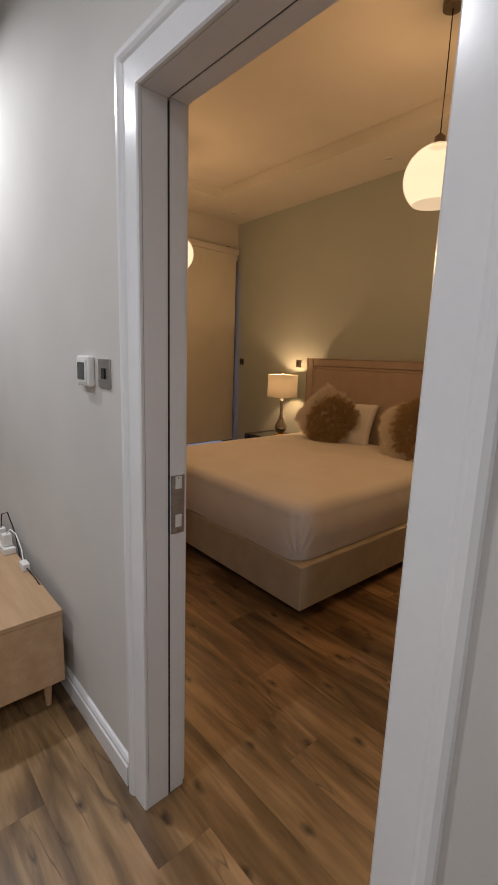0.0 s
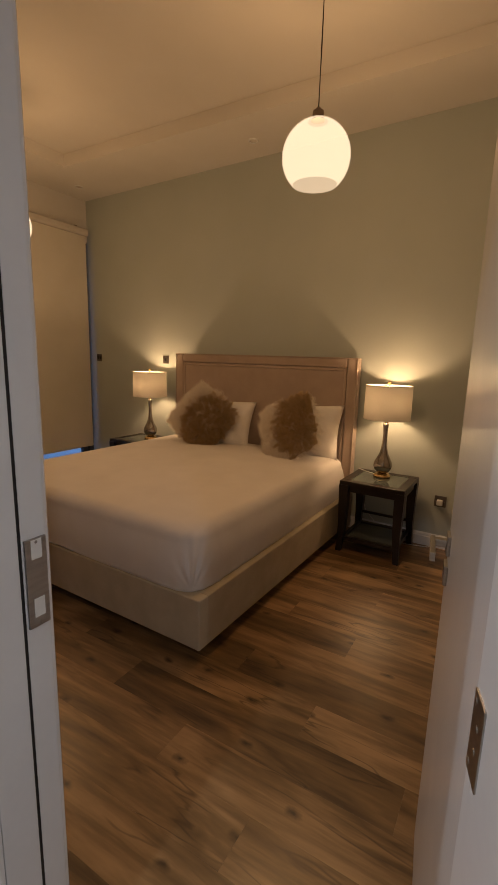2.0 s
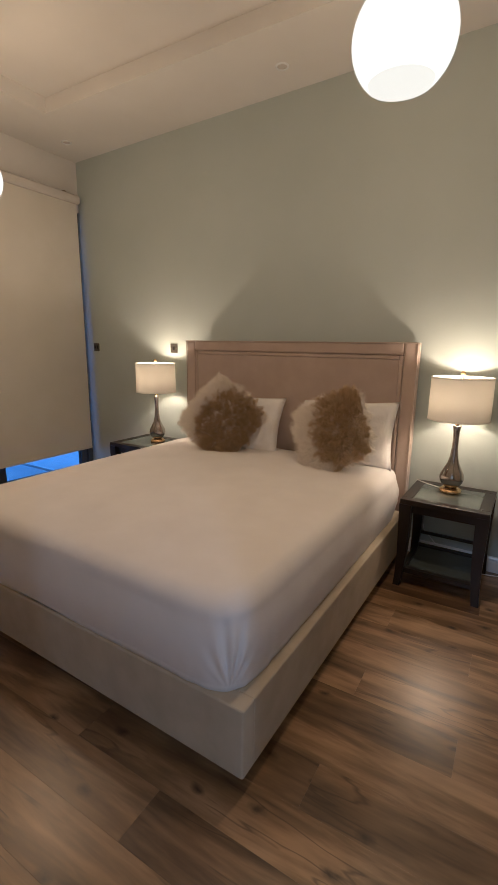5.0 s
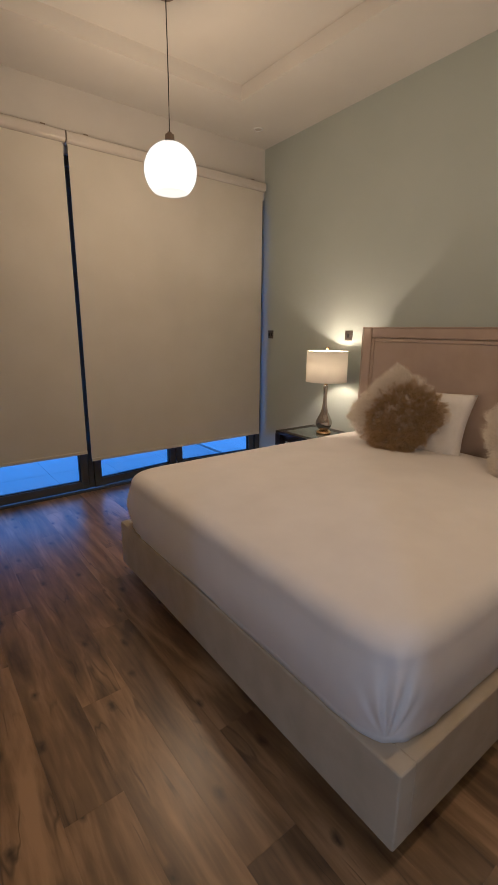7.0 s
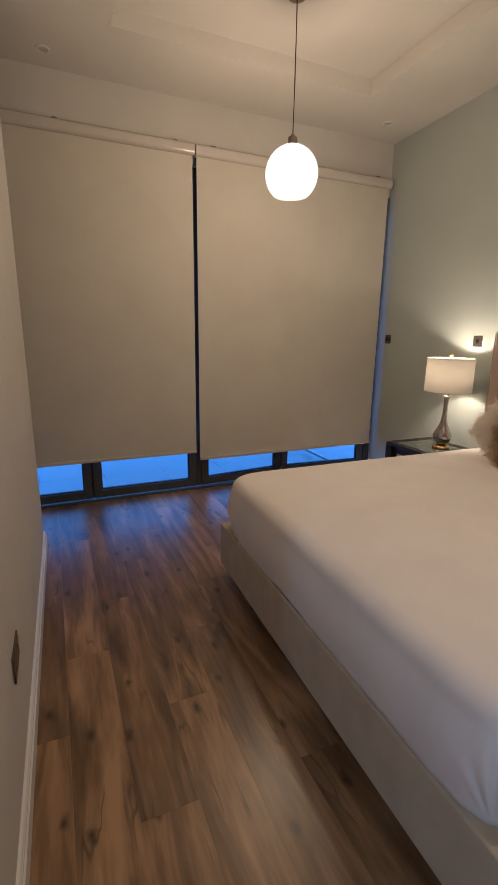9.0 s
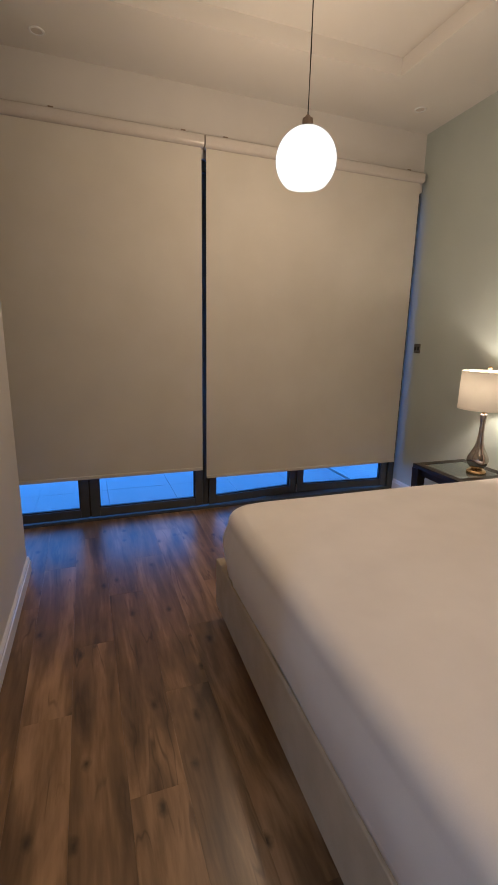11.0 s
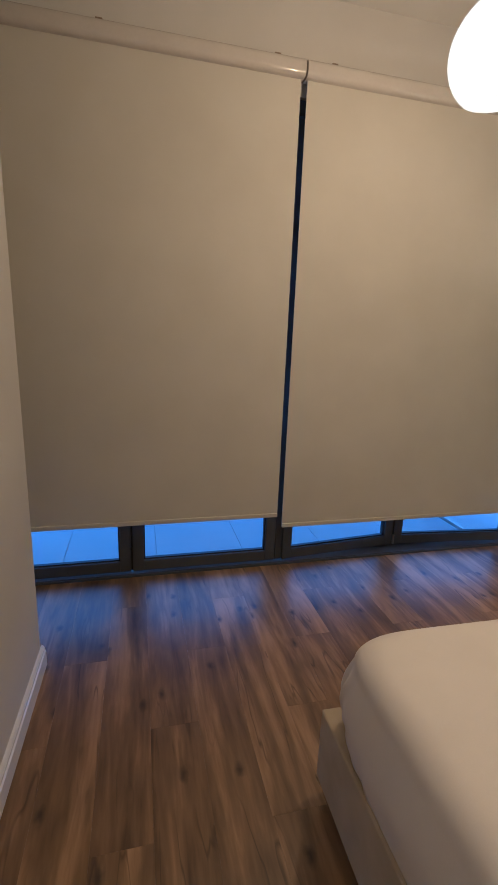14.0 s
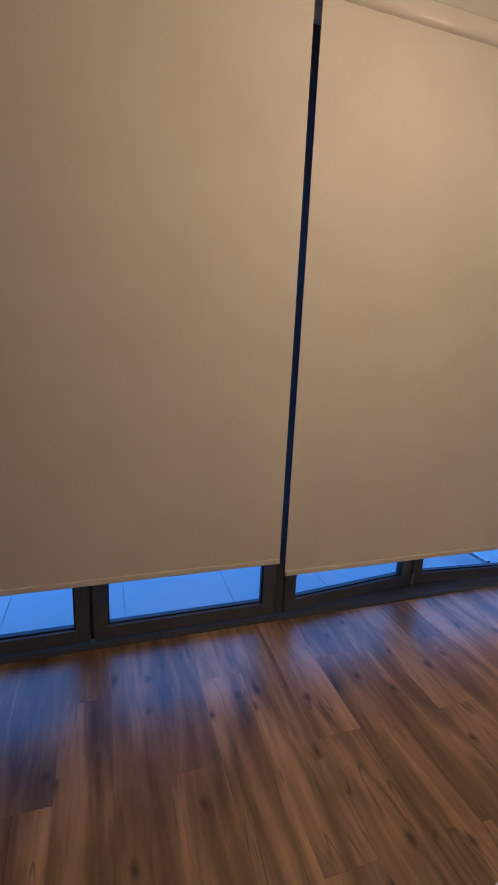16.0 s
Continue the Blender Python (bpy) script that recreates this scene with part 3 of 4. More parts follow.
# ---- roller blinds ----
def roller_blind(x0, x1, bottom, label):
    ob = thing("roller_blind", pose(0, 0, 0), label, "roller blind", "roller blinds")
    bm = bmesh.new()
    n, rows = 24, 30
    top = 2.775
    sheets = []
    for side in (0.0, 0.004):
        sheets.append([[bm.verts.new((x0 + (x1 - x0) * i / n, BLIND_Y + side + 0.0022 * math.sin(3.1 * i / n + x0) * (1 - j / rows) + 0.001 * math.sin(9.0 * j / rows), bottom + (top - bottom) * j / rows)) for i in range(n + 1)] for j in range(rows + 1)])
        grid = sheets[-1]
        for j in range(rows):
            for i in range(n):
                bm.faces.new((grid[j][i], grid[j][i + 1], grid[j + 1][i + 1], grid[j + 1][i]))
    f, g = sheets
    for j in range(rows):
        for i in (0, n):
            bm.faces.new((f[j][i], f[j + 1][i], g[j + 1][i], g[j][i]))
    for i in range(n):
        for j in (0, rows):
            bm.faces.new((f[j][i], f[j][i + 1], g[j][i + 1], g[j][i]))
    bmesh.ops.recalc_face_normals(bm, faces=bm.faces)
    part("fabric", bm, BLIND, ob, "beige woven blind fabric")
    part("bottom_bar", boxes(((x0, BLIND_Y - 0.007, bottom - 0.022), (x1, BLIND_Y + 0.007, bottom + 0.004)), bevel=0.004), BLIND, ob)
    bm = bmesh.new()
    corners = ((4.772, 2.786, 1.571), (4.772, 2.758, 3.142), (4.820, 2.750, 4.712), (4.820, 2.794, 0.0))
    shape = [(cy + r * math.cos(a0 + 0.1963 * k), cz + r * math.sin(a0 + 0.1963 * k)) for (cy, cz, a0), r in zip(corners, (0.026, 0.026, 0.018, 0.018)) for k in range(9)]
    ends = [[bm.verts.new((x, y, z)) for y, z in shape] for x in (x0 - 0.012, x1 + 0.012)]
    for k in range(len(shape)):
        n = (k + 1) % len(shape)
        bm.faces.new((ends[0][k], ends[0][n], ends[1][n], ends[1][k]))
    caps = [bm.faces.new(ring) for ring in ends]
    bmesh.ops.recalc_face_normals(bm, faces=bm.faces)
    bmesh.ops.split_edges(bm, edges=list({e for f in caps for e in f.edges}))
    part("cassette", bm, BLIND_RAIL, ob, "white rounded headbox", smooth=True)
    part("end_cap", boxes(((x1 + 0.0125, 4.762, 2.750), (x1 + 0.016, 4.822, 2.795)), bevel=0.0012), BLIND_RAIL, ob)
    for x in (x0 + 0.14, x0 + 0.9, x1 - 0.13):
        part("bracket", boxes(((x - 0.016, 4.775, 2.8125), (x + 0.016, 4.838, 2.824)), bevel=0.002), BRONZE, ob, "small metal bracket")
    return ob


roller_blind(0.060, 1.930, 0.388, "beige fabric roller blind lowered almost to the floor")
roller_blind(1.964, 3.828, 0.315, "beige fabric roller blind hanging slightly lower beside the wall")


# ---- bed ----
BED = pose(3.735, 2.370, 0, 0, 0, -1.3)
bed = thing("bed", BED, "wide bed with beige upholstered base and rose velvet headboard", "bed")
HW, FOOT = 0.953, -2.112
part("side_rail", boxes(((FOOT + 0.066, -HW, 0.068), (-0.10, -HW + 0.075, 0.326)), bevel=0.009, segments=3), UPHOLSTERY, bed)
part("side_rail", boxes(((FOOT + 0.066, HW - 0.075, 0.068), (-0.10, HW, 0.326)), bevel=0.009, segments=3), UPHOLSTERY, bed)
part("foot_rail", boxes(((FOOT, -HW, 0.068), (FOOT + 0.070, HW, 0.326)), bevel=0.009, segments=3), UPHOLSTERY, bed)
part("slat_base", boxes(((FOOT + 0.07, -HW + 0.076, 0.22), (-0.10, HW - 0.076, 0.27))), BLACK, bed)
for x in (FOOT + 0.25, -0.3):
    for y in (-HW + 0.2, HW - 0.2):
        part("leg", lathe([(0, 0), (0.025, 0), (0.032, 0.07), (0.032, 0.22), (0, 0.22)], 16, (x, y, 0)), BLACK, bed, smooth=False)
hb = part("headboard", boxes(((-0.055, -0.94, 0.02), (-0.002, 0.94, 1.445)), bevel=0.01, segments=3), VELVET, bed, "rose-beige velvet headboard with a stepped border")
part("border", boxes(((-0.095, -0.94, 0.02), (-0.056, -0.855, 1.445)), ((-0.095, 0.855, 0.02), (-0.056, 0.94, 1.445)), ((-0.095, -0.854, 1.365), (-0.056, 0.854, 1.445)), bevel=0.017, segments=4), VELVET, hb, smooth=False)
part("inner_border", boxes(((-0.0915, -0.852, 0.02), (-0.056, -0.828, 1.362)), ((-0.0915, 0.828, 0.02), (-0.056, 0.852, 1.362)), ((-0.0915, -0.827, 1.338), (-0.056, 0.827, 1.362)), bevel=0.008, segments=3), VELVET, hb)
part("padded_panel", boxes(((-0.086, -0.8275, 0.3), (-0.056, 0.8275, 1.3375)), bevel=0.005, segments=3), VELVET, hb)
part("piping", merge(tube([(-0.097, -0.938, 0.03), (-0.097, -0.938, 1.443), (-0.097, 0.938, 1.443), (-0.097, 0.938, 0.03)], 0.0045)), VELVET, hb)


def mattress():
    """A crowned mattress under a stretched sheet, its corners pulled and tucked."""
    x0, x1, y0, y1, z0, z1 = FOOT + 0.010, -0.10, -HW + 0.040, HW - 0.038, 0.336, 0.648
    r = 0.075
    bm = bmesh.new()
    cx, cy = (x0 + x1) / 2, (y0 + y1) / 2
    hx, hy = (x1 - x0) / 2, (y1 - y0) / 2
    rings = []
    steps = 320
    levels = [(0.0, z0 - 0.010), (0.004, z0 + 0.004)] + [(-0.017 * math.sin(3.14159 * k / 26), z0 + 0.01 + (z1 - r - z0 - 0.01) * k / 26) for k in range(1, 27)]
    levels += [(r * (1 - math.cos(a)), z1 - r + r * math.sin(a)) for a in [1.5708 * k / 8 for k in range(1, 9)]]
    levels += [(r + (min(hx, hy) - r) * k / 10, z1 + 0.022 * math.sin(1.5708 * k / 10)) for k in range(1, 10)]
    for inset, z in levels:
        ring = []
        for k in range(steps):
            a = 6.2831853 * k / steps
            ux, uy = math.cos(a), math.sin(a)
            sx, sy = hx - inset, hy - inset
            # rounded rectangle by the superellipse
            e = 0.13 if inset < 0.2 else 0.2
            px = sx * math.copysign(abs(ux) ** e, ux)
            py = sy * math.copysign(abs(uy) ** e, uy)
            zz = z
            corner = math.exp(-(((abs(px) - hx) / 0.16) ** 2 + ((abs(py) - hy) / 0.16) ** 2))
            side = 1.0 - min(1.0, max(0.0, (z - z0) / (z1 - z0)))
            along, up = (abs(px) - hx) - (abs(py) - hy), z - z0
            fan = math.sin(17.0 * math.atan2(up + 0.02, along + 1e-6) + 2.0 * noise.noise(Vector((px * 6, py * 6, z * 6))))
            fold = 0.008 * fan * math.exp(-(along * along + (up - 0.14) ** 2) / 0.007)
            hem = 0.012 * noise.noise(Vector((px * 3.2, py * 3.2, 4.0))) * side * side
            wave = 0.006 * noise.noise(Vector((px * 2.0, py * 2.0, z * 4)))
            pucker = 0.0055 * noise.noise(Vector((px * 22, py * 22, z * 3))) * side
            push = 1.0 + fold + wave * 0.6 + pucker
            zz += hem * 1.6 + 0.004 * noise.noise(Vector((px * 1.6, py * 1.6, 9.0)))
            ring.append(bm.verts.new((cx + px * push, cy + py * push, zz)))
        rings.append(ring)
    for a, b in zip(rings, rings[1:]):
        for k in range(steps):
            n = (k + 1) % steps
            bm.faces.new((a[k], a[n], b[n], b[k]))
    bm.faces.new(rings[-1])
    bm.faces.new(rings[0])
    bmesh.ops.recalc_face_normals(bm, faces=bm.faces)
    return bm


mat = thing("mattress", BED, "mattress in a smooth white fitted sheet, tucked at the corners", "mattress")
part("fitted_sheet", mattress(), SHEET, mat, "white cotton fitted sheet", True)
part("core", boxes(((FOOT + 0.09, -HW + 0.085, 0.275), (-0.12, HW - 0.085, 0.56)), bevel=0.03), SHEET, mat)


def cushion_mesh(w, h, d, pinch=0.5, seed=0, crumple=0.012):
    """A filled square cushion in the x-z plane, bulging along y."""
    bm = bmesh.new()
    n = 26
    sides = []
    for s in (-1, 1):
        grid = []
        for j in range(n + 1):
            row = []
            for i in range(n + 1):
                u, v = 2 * i / n - 1, 2 * j / n - 1
                bulge = max(0.0, (1 - abs(u) ** 2.4)) ** pinch * max(0.0, (1 - abs(v) ** 2.4)) ** pinch
                draw = 1 - 0.07 * (1 - abs(u) ** 2) * abs(v) ** 3 - 0.07 * (1 - abs(v) ** 2) * abs(u) ** 3
                q = Vector((u * 2.1 + seed, v * 2.1, s * 1.5))
                c = crumple * noise.noise(q) + 0.4 * crumple * noise.noise(q * 3.1)
                row.append(bm.verts.new((u * w / 2 * draw, s * (d / 2 * bulge + 0.002) + c * bulge, v * h / 2 * draw)))
            grid.append(row)
        sides.append(grid)
        for j in range(n):
            for i in range(n):
                bm.faces.new((grid[j][i], grid[j][i + 1], grid[j + 1][i + 1], grid[j + 1][i]))
    bmesh.ops.remove_doubles(bm, verts=bm.verts, dist=0.0055)
    bmesh.ops.recalc_face_normals(bm, faces=bm.faces)
    return bm


def pillow(place, label, seed):
    return tagged(part("pillow", cushion_mesh(0.70, 0.46, 0.17, 0.5, seed, 0.02), PILLOW, None, "", True, place), label, "pillow", "bed pillows")


pillow(pose(3.555, 1.855, 0.830, 18, 3, 90 - 4), "white textured cotton pillow leaning on the headboard", 1)
pillow(pose(3.520, 2.685, 0.815, 20, 0, 90 + 3), "white cotton pillow leaning on the headboard behind a fleece cushion", 5)


def fleece_cushion(place, label, split, seed):
    """A cushion with a brown fleece middle and a long cream fleece border, strand by strand."""
    ob = thing("fleece_cushion", place, label, "cushion", "fleece cushions")
    w, h, d = 0.50, 0.50, 0.17
    part("core", cushion_mesh(w * 0.84, h * 0.84, d * 0.8, 0.5, seed), FUR_CREAM, ob, smooth=True)
    rng = random.Random(seed)
    fur = {"brown_fleece": ([], []), "cream_fleece": ([], [])}
    # locks of wool: every strand leans towards the tip of its lock
    for lock in range(760):
        cu, cv = rng.uniform(-1, 1), rng.uniform(-1, 1)
        s = -1 if lock % 5 else 1
        tone = split(cu, cv) + 0.14 * noise.noise(Vector((cu * 2.6, cv * 2.6, seed))) + rng.uniform(-0.07, 0.07)
        brown = tone > 0 and s < 0
        cb = (max(0.0, 1 - abs(cu) ** 2.4) * max(0.0, 1 - abs(cv) ** 2.4)) ** 0.5
        lean = Vector((cu * 0.9 + rng.uniform(-.45, .45), s * (0.4 + cb), cv * 0.9 + rng.uniform(-.45, .45) - 0.1)).normalized()
        reach = rng.uniform(0.040, 0.058) if brown else rng.uniform(0.045, 0.068)
        curl = Vector((rng.uniform(-1, 1), rng.uniform(-1, 1), rng.uniform(-1, 1))) * (0.015 if brown else 0.018)
        spread = 0.075 if brown else 0.10
        gather = 0.78 if brown else 0.35
        centre = None
        for strand in range(46):
            u = max(-1, min(1, cu + (rng.gauss(0, spread) if strand else 0)))
            v = max(-1, min(1, cv + (rng.gauss(0, spread) if strand else 0)))
            bulge = (max(0.0, 1 - abs(u) ** 2.4) * max(0.0, 1 - abs(v) ** 2.4)) ** 0.5
            soft = 0.97 - 0.13 * u * u * v * v
            root = Vector((u * w / 2 * soft, s * d * 0.38 * bulge, v * h / 2 * soft))
            centre = centre or root
            tip = root.lerp(centre, gather) + lean * reach * rng.uniform(0.75, 1.1) + curl + Vector((rng.uniform(-1, 1), rng.uniform(-1, 1), rng.uniform(-1, 1))) * 0.006
            middle = root.lerp(tip, 0.55) - curl * 0.5
            side = (tip - root).cross(Vector((rng.uniform(-1, 1), rng.uniform(-1, 1), rng.uniform(-1, 1)))).normalized() * rng.uniform(0.0007, 0.0013)
            vs, fs = fur["brown_fleece" if brown else "cream_fleece"]
            b = len(vs)
            vs += [root - side, root + side, middle + side * 0.8, middle - side * 0.8, tip]
            fs += [(b, b + 1, b + 2, b + 3), (b + 3, b + 2, b + 4)]
    for name, (vs, fs) in fur.items():
        data = bpy.data.meshes.new(name)
        data.from_pydata(vs, [], fs)
        data.materials.append(FUR_BROWN if name[0] == "b" else FUR_CREAM)
        o = new(name, data)
        o.parent = ob
        tagged(o, "curly brown fleece" if name[0] == "b" else "long cream fleece", kind="stuff")
    return ob


fleece_cushion(pose(3.330, 2.720, 0.877, -24, 36, -90 + 8), "square brown and cream fleece cushion propped on edge", lambda u, v: 0.98 - math.hypot(u - 0.36, v * 0.95), 11)
fleece_cushion(pose(3.320, 1.865, 0.870, -24, -28, -90 - 4), "square brown and cream fleece cushion tilted on a pillow", lambda u, v: 0.34 + u - 0.25 * v * v, 23)


# ---- bedside tables and lamps ----
def bedside_table(place, label):
    ob = thing("bedside_table", place, label, "bedside table", "bedside tables")
    w, d, h = 0.235, 0.235, 0.55
    part("top_frame", boxes(((-d, -w, h - 0.03), (-d + 0.06, w, h)), ((d - 0.06, -w, h - 0.03), (d, w, h)), ((-d + 0.06, -w, h - 0.03), (d - 0.06, -w + 0.06, h)), ((-d + 0.06, w - 0.06, h - 0.03), (d - 0.06, w, h)), bevel=0.003), ESPRESSO, ob)
    part("glass_top", boxes(((-d + 0.06, -w + 0.06, h - 0.012), (d - 0.06, w - 0.06, h - 0.003))), TOP_GLASS, ob, "inset smoked glass")
    part("apron", boxes(((-d + 0.03, -w + 0.02, h - 0.085), (-d + 0.05, w - 0.02, h - 0.03)), ((d - 0.05, -w + 0.02, h - 0.085), (d - 0.03, w - 0.02, h - 0.03)), ((-d + 0.05, -w + 0.02, h - 0.085), (d - 0.05, -w + 0.04, h - 0.03)), ((-d + 0.05, w - 0.04, h - 0.085), (d - 0.05, w - 0.02, h - 0.03)), bevel=0.002), ESPRESSO, ob)
    for sx in (-1, 1):
        for sy in (-1, 1):
            bm = bmesh.new()
            rings = []
            for z, half, off in ((0.0, 0.019, 0.012), (0.06, 0.021, 0.006), (0.20, 0.026, -0.002), (0.36, 0.031, -0.003), (h - 0.03, 0.034, -0.002)):
                cx, cy = sx * (d - 0.03 + off), sy * (w - 0.03 + off)
                rings.append([bm.verts.new((cx + a * half, cy + b * half, z)) for a, b in ((-1, -1), (1, -1), (1, 1), (-1, 1))])
            for a, b in zip(rings, rings[1:]):
                for k in range(4):
                    bm.faces.new((a[k], a[(k + 1) % 4], b[(k + 1) % 4], b[k]))
            bm.faces.new(rings[0])
            bm.faces.new(rings[-1])
            bmesh.ops.recalc_face_normals(bm, faces=bm.faces)
            part("leg", bm, ESPRESSO, ob)
    part("shelf_frame", boxes(((-d + 0.02, -w + 0.03, 0.085), (-d + 0.06, w - 0.03, 0.115)), ((d - 0.06, -w + 0.03, 0.085), (d - 0.02, w - 0.03, 0.115)), ((-d + 0.06, -w + 0.03, 0.085), (d - 0.06, -w + 0.06, 0.115)), ((-d + 0.06, w - 0.06, 0.085), (d - 0.06, w - 0.03, 0.115)), bevel=0.002), ESPRESSO, ob)
    part("back_stretcher", boxes(((d - 0.045, -w + 0.05, 0.19), (d - 0.03, w - 0.05, 0.21)), bevel=0.002), ESPRESSO, ob)
    part("shelf", boxes(((-d + 0.06, -w + 0.06, 0.096), (d - 0.06, w - 0.06, 0.104))), TOP_GLASS, ob, "smoked glass shelf")
    return ob


def table_lamp(place, label):
    ob = thing("table_lamp", place, label, "table lamp", "bedside lamps")
    part("base", lathe([(0, 0), (0.062, 0), (0.064, 0.006), (0.062, 0.018), (0.052, 0.026), (0.034, 0.03), (0, 0.03)]), BRASS, ob, "round brass base", True)
    body = [(0.030, 0.03), (0.046, 0.042), (0.063, 0.065), (0.071, 0.09), (0.066, 0.118), (0.050, 0.150), (0.033, 0.185), (0.023, 0.225), (0.018, 0.28), (0.0165, 0.33), (0.019, 0.38), (0.023, 0.41), (0.020, 0.418), (0.0, 0.42)]
    part("body", lathe(body, 48), SMOKED, ob, "bottle-shaped smoked mercury glass body", True)
    part("neck", lathe([(0, 0.42), (0.014, 0.42), (0.014, 0.45), (0.018, 0.455), (0.018, 0.475), (0, 0.475)], 20), BRASS, ob, smooth=False)
    r0, r1, z0, z1 = 0.172, 0.170, 0.450, 0.703
    part("shade", lathe([(r0, z0), (r1, z1), (r1 - 0.003, z1), (r0 - 0.003, z0), (r0, z0)], 64), SHADE, ob, "cylindrical cream linen shade, lit", True)
    for za, zb, rr in ((z0, z0 + 0.008, r0), (z1 - 0.008, z1, r1)):
        part("shade_trim", lathe([(rr + 0.0012, za), (rr + 0.0012, zb), (rr - 0.004, zb), (rr - 0.004, za), (rr + 0.0012, za)], 64), SHADE, ob, smooth=True)
    part("spider", merge(*[tube([(0, 0, z1 - 0.01), (r1 * math.cos(a), r1 * math.sin(a), z1 - 0.006)], 0.0018, 6) for a in (0.3, 2.4, 4.5)]), BRASS, ob)
    part("finial", lathe([(0, z1 - 0.012), (0.006, z1 - 0.012), (0.006, z1 + 0.006), (0.014, z1 + 0.02), (0.012, z1 + 0.03), (0, z1 + 0.036)], 20), BRASS, ob, smooth=True)
    return ob


table_r = bedside_table(pose(3.440, 1.140, 0, 0, 0, -1.3), "dark espresso wood bedside table with smoked glass top and shelf")
lamp_r = table_lamp(pose(3.520, 1.150, 0.5475, 0, 0, 10), "lit table lamp with smoked glass bottle body and linen shade")
table_l = bedside_table(pose(3.560, 3.700, 0, 0, 0, -1.3), "dark espresso wood bedside table by the glazing")
lamp_l = table_lamp(pose(3.600, 3.615, 0.5475, 0, 0, 80), "lit table lamp with cream shade beside the blind")
for place in ((3.520, 1.150, 1.150), (3.600, 3.615, 1.145)):
    lamp("bedside_bulb", "POINT", BULB_WATTS, BEDSIDE, place, size=0.028)
tagged(part("lamp_cable", tube([(3.55, 1.20, 0.553), (3.60, 1.30, 0.553), (3.66, 1.37, 0.552), (3.684, 1.385, 0.50), (3.69, 1.30, 0.2), (3.66, 1.10, 0.006), (3.62, 0.95, 0.006), (3.64, 0.86, 0.006), (3.66, 0.78, 0.006), (3.685, 0.76, 0.02)], 0.003), WHITE_PLASTIC), "thin white lamp cable trailing to the floor", "cable")


# ---- pendants ----
def pendant(x, y, cap, size, label):
    ob = thing("pendant_lamp", pose(x, y, cap), label, "pendant lamp", "pendant lamps")
    r, cz = size, -0.027 - size
    outer = [(0.022, cz + r * 0.992)] + [(r * math.sin(a), cz + r * math.cos(a)) for a in [0.2 + (2.42 - 0.2) * k / 26 for k in range(27)]]
    inner = [((r - 0.004) * math.sin(a), cz + (r - 0.004) * math.cos(a)) for a in [2.42 - (2.42 - 0.3) * k / 20 for k in range(21)]]
    part("globe", lathe(outer + inner, 56), GLOBE, ob, "lit opal glass globe, open below", True)
    lamp("pendant_bulb", "POINT", PENDANT_WATTS, WARM, (x, y, cap - 0.19), size=0.045)
    part("cap", lathe([(0, 0.022), (0.012, 0.022), (0.016, 0.012), (0.027, 0.008), (0.029, -0.028), (0.034, -0.034), (0, -0.034)], 28), BRONZE, ob, "bronze lamp cap", False)
    part("cord", tube([(0, 0, 0.02), (0.002, 0, 0.3), (0, 0, TRAY - cap - 0.02)], 0.0035), BLACK, ob, "thin black cord")
    part("ceiling_rose", lathe([(0, -0.03), (0.05, -0.028), (0.052, 0), (0, 0)], 32, (0, 0, TRAY - cap)), BRONZE, ob, smooth=False)
    return ob


pendant(2.360, 1.330, 2.612, 0.170, "lit round opal glass pendant on a black cord")
pendant(2.210, 3.680, 2.520, 0.157, "lit round opal glass pendant hanging before the blinds")


# ---- ceiling fittings ----
def spotlight(x, y, z, on):
    ob = thing("downlight", pose(x, y, z), "small recessed ceiling downlight" + (", lit" if on else ", unlit"), "downlight", "ceiling downlights")
    part("bezel", lathe([(0.045, 0), (0.042, -0.006), (0.032, -0.006), (0.030, 0.0), (0.045, 0)], 32), TRIM_PAINT, ob, smooth=False)
    part("lens", lathe([(0, -0.003), (0.030, -0.003), (0.030, -0.0005), (0, -0.0005)], 24), LAMP_DISC if on else BLIND_RAIL, ob)
    return ob


for x, y in ((3.50, 2.38), (3.55, 4.52), (0.92, 4.62)):
    spotlight(x, y, SOFFIT, False)
HALL_SPOTS = ((-0.12, 2.50, 1.15), (-0.75, 1.05, 0.80), (-0.90, -1.00, 0.9))
for x, y, share in HALL_SPOTS:
    spotlight(x, y, 2.75, True)
    lamp("hall_downlight", "AREA", HALL_WATTS * share, (0.91, 0.94, 0.97), (x, y, 2.735), (x, y, 0), 0.09)


# ---- plates on the walls ----
def wall_plate(name, place, w, h, label, category, gangs=1, material=SOCKET_BROWN, rocker=True):
    """A plate lying in the x-z plane, facing -y."""
    ob = thing(name, place, label, category)
    part("plate", boxes(((-w / 2, -0.006, -h / 2), (w / 2, 0, h / 2)), bevel=0.002), material, ob)
    for k in range(gangs):
        x = (k - (gangs - 1) / 2) * w / gangs
        if rocker:
            part("rocker", boxes(((x - 0.010, -0.010, -0.016), (x + 0.010, -0.006, 0.016)), bevel=0.001), BLACK, ob)
        else:
            for dx, dz in ((0, 0.012), (-0.011, -0.008), (0.011, -0.008)):
                part("pin_hole", boxes(((x + dx - 0.003, -0.0066, dz - 0.005), (x + dx + 0.003, -0.006, dz + 0.005))), BLACK, ob)
    for dx in (-1, 1):
        part("screw", lathe([(0, 0.0008), (0.0025, 0.0006), (0.003, 0)], 8), STEEL, ob, m=pose(dx * (w / 2 - 0.010), -0.006, 0, 90, 0, 0))
    return ob


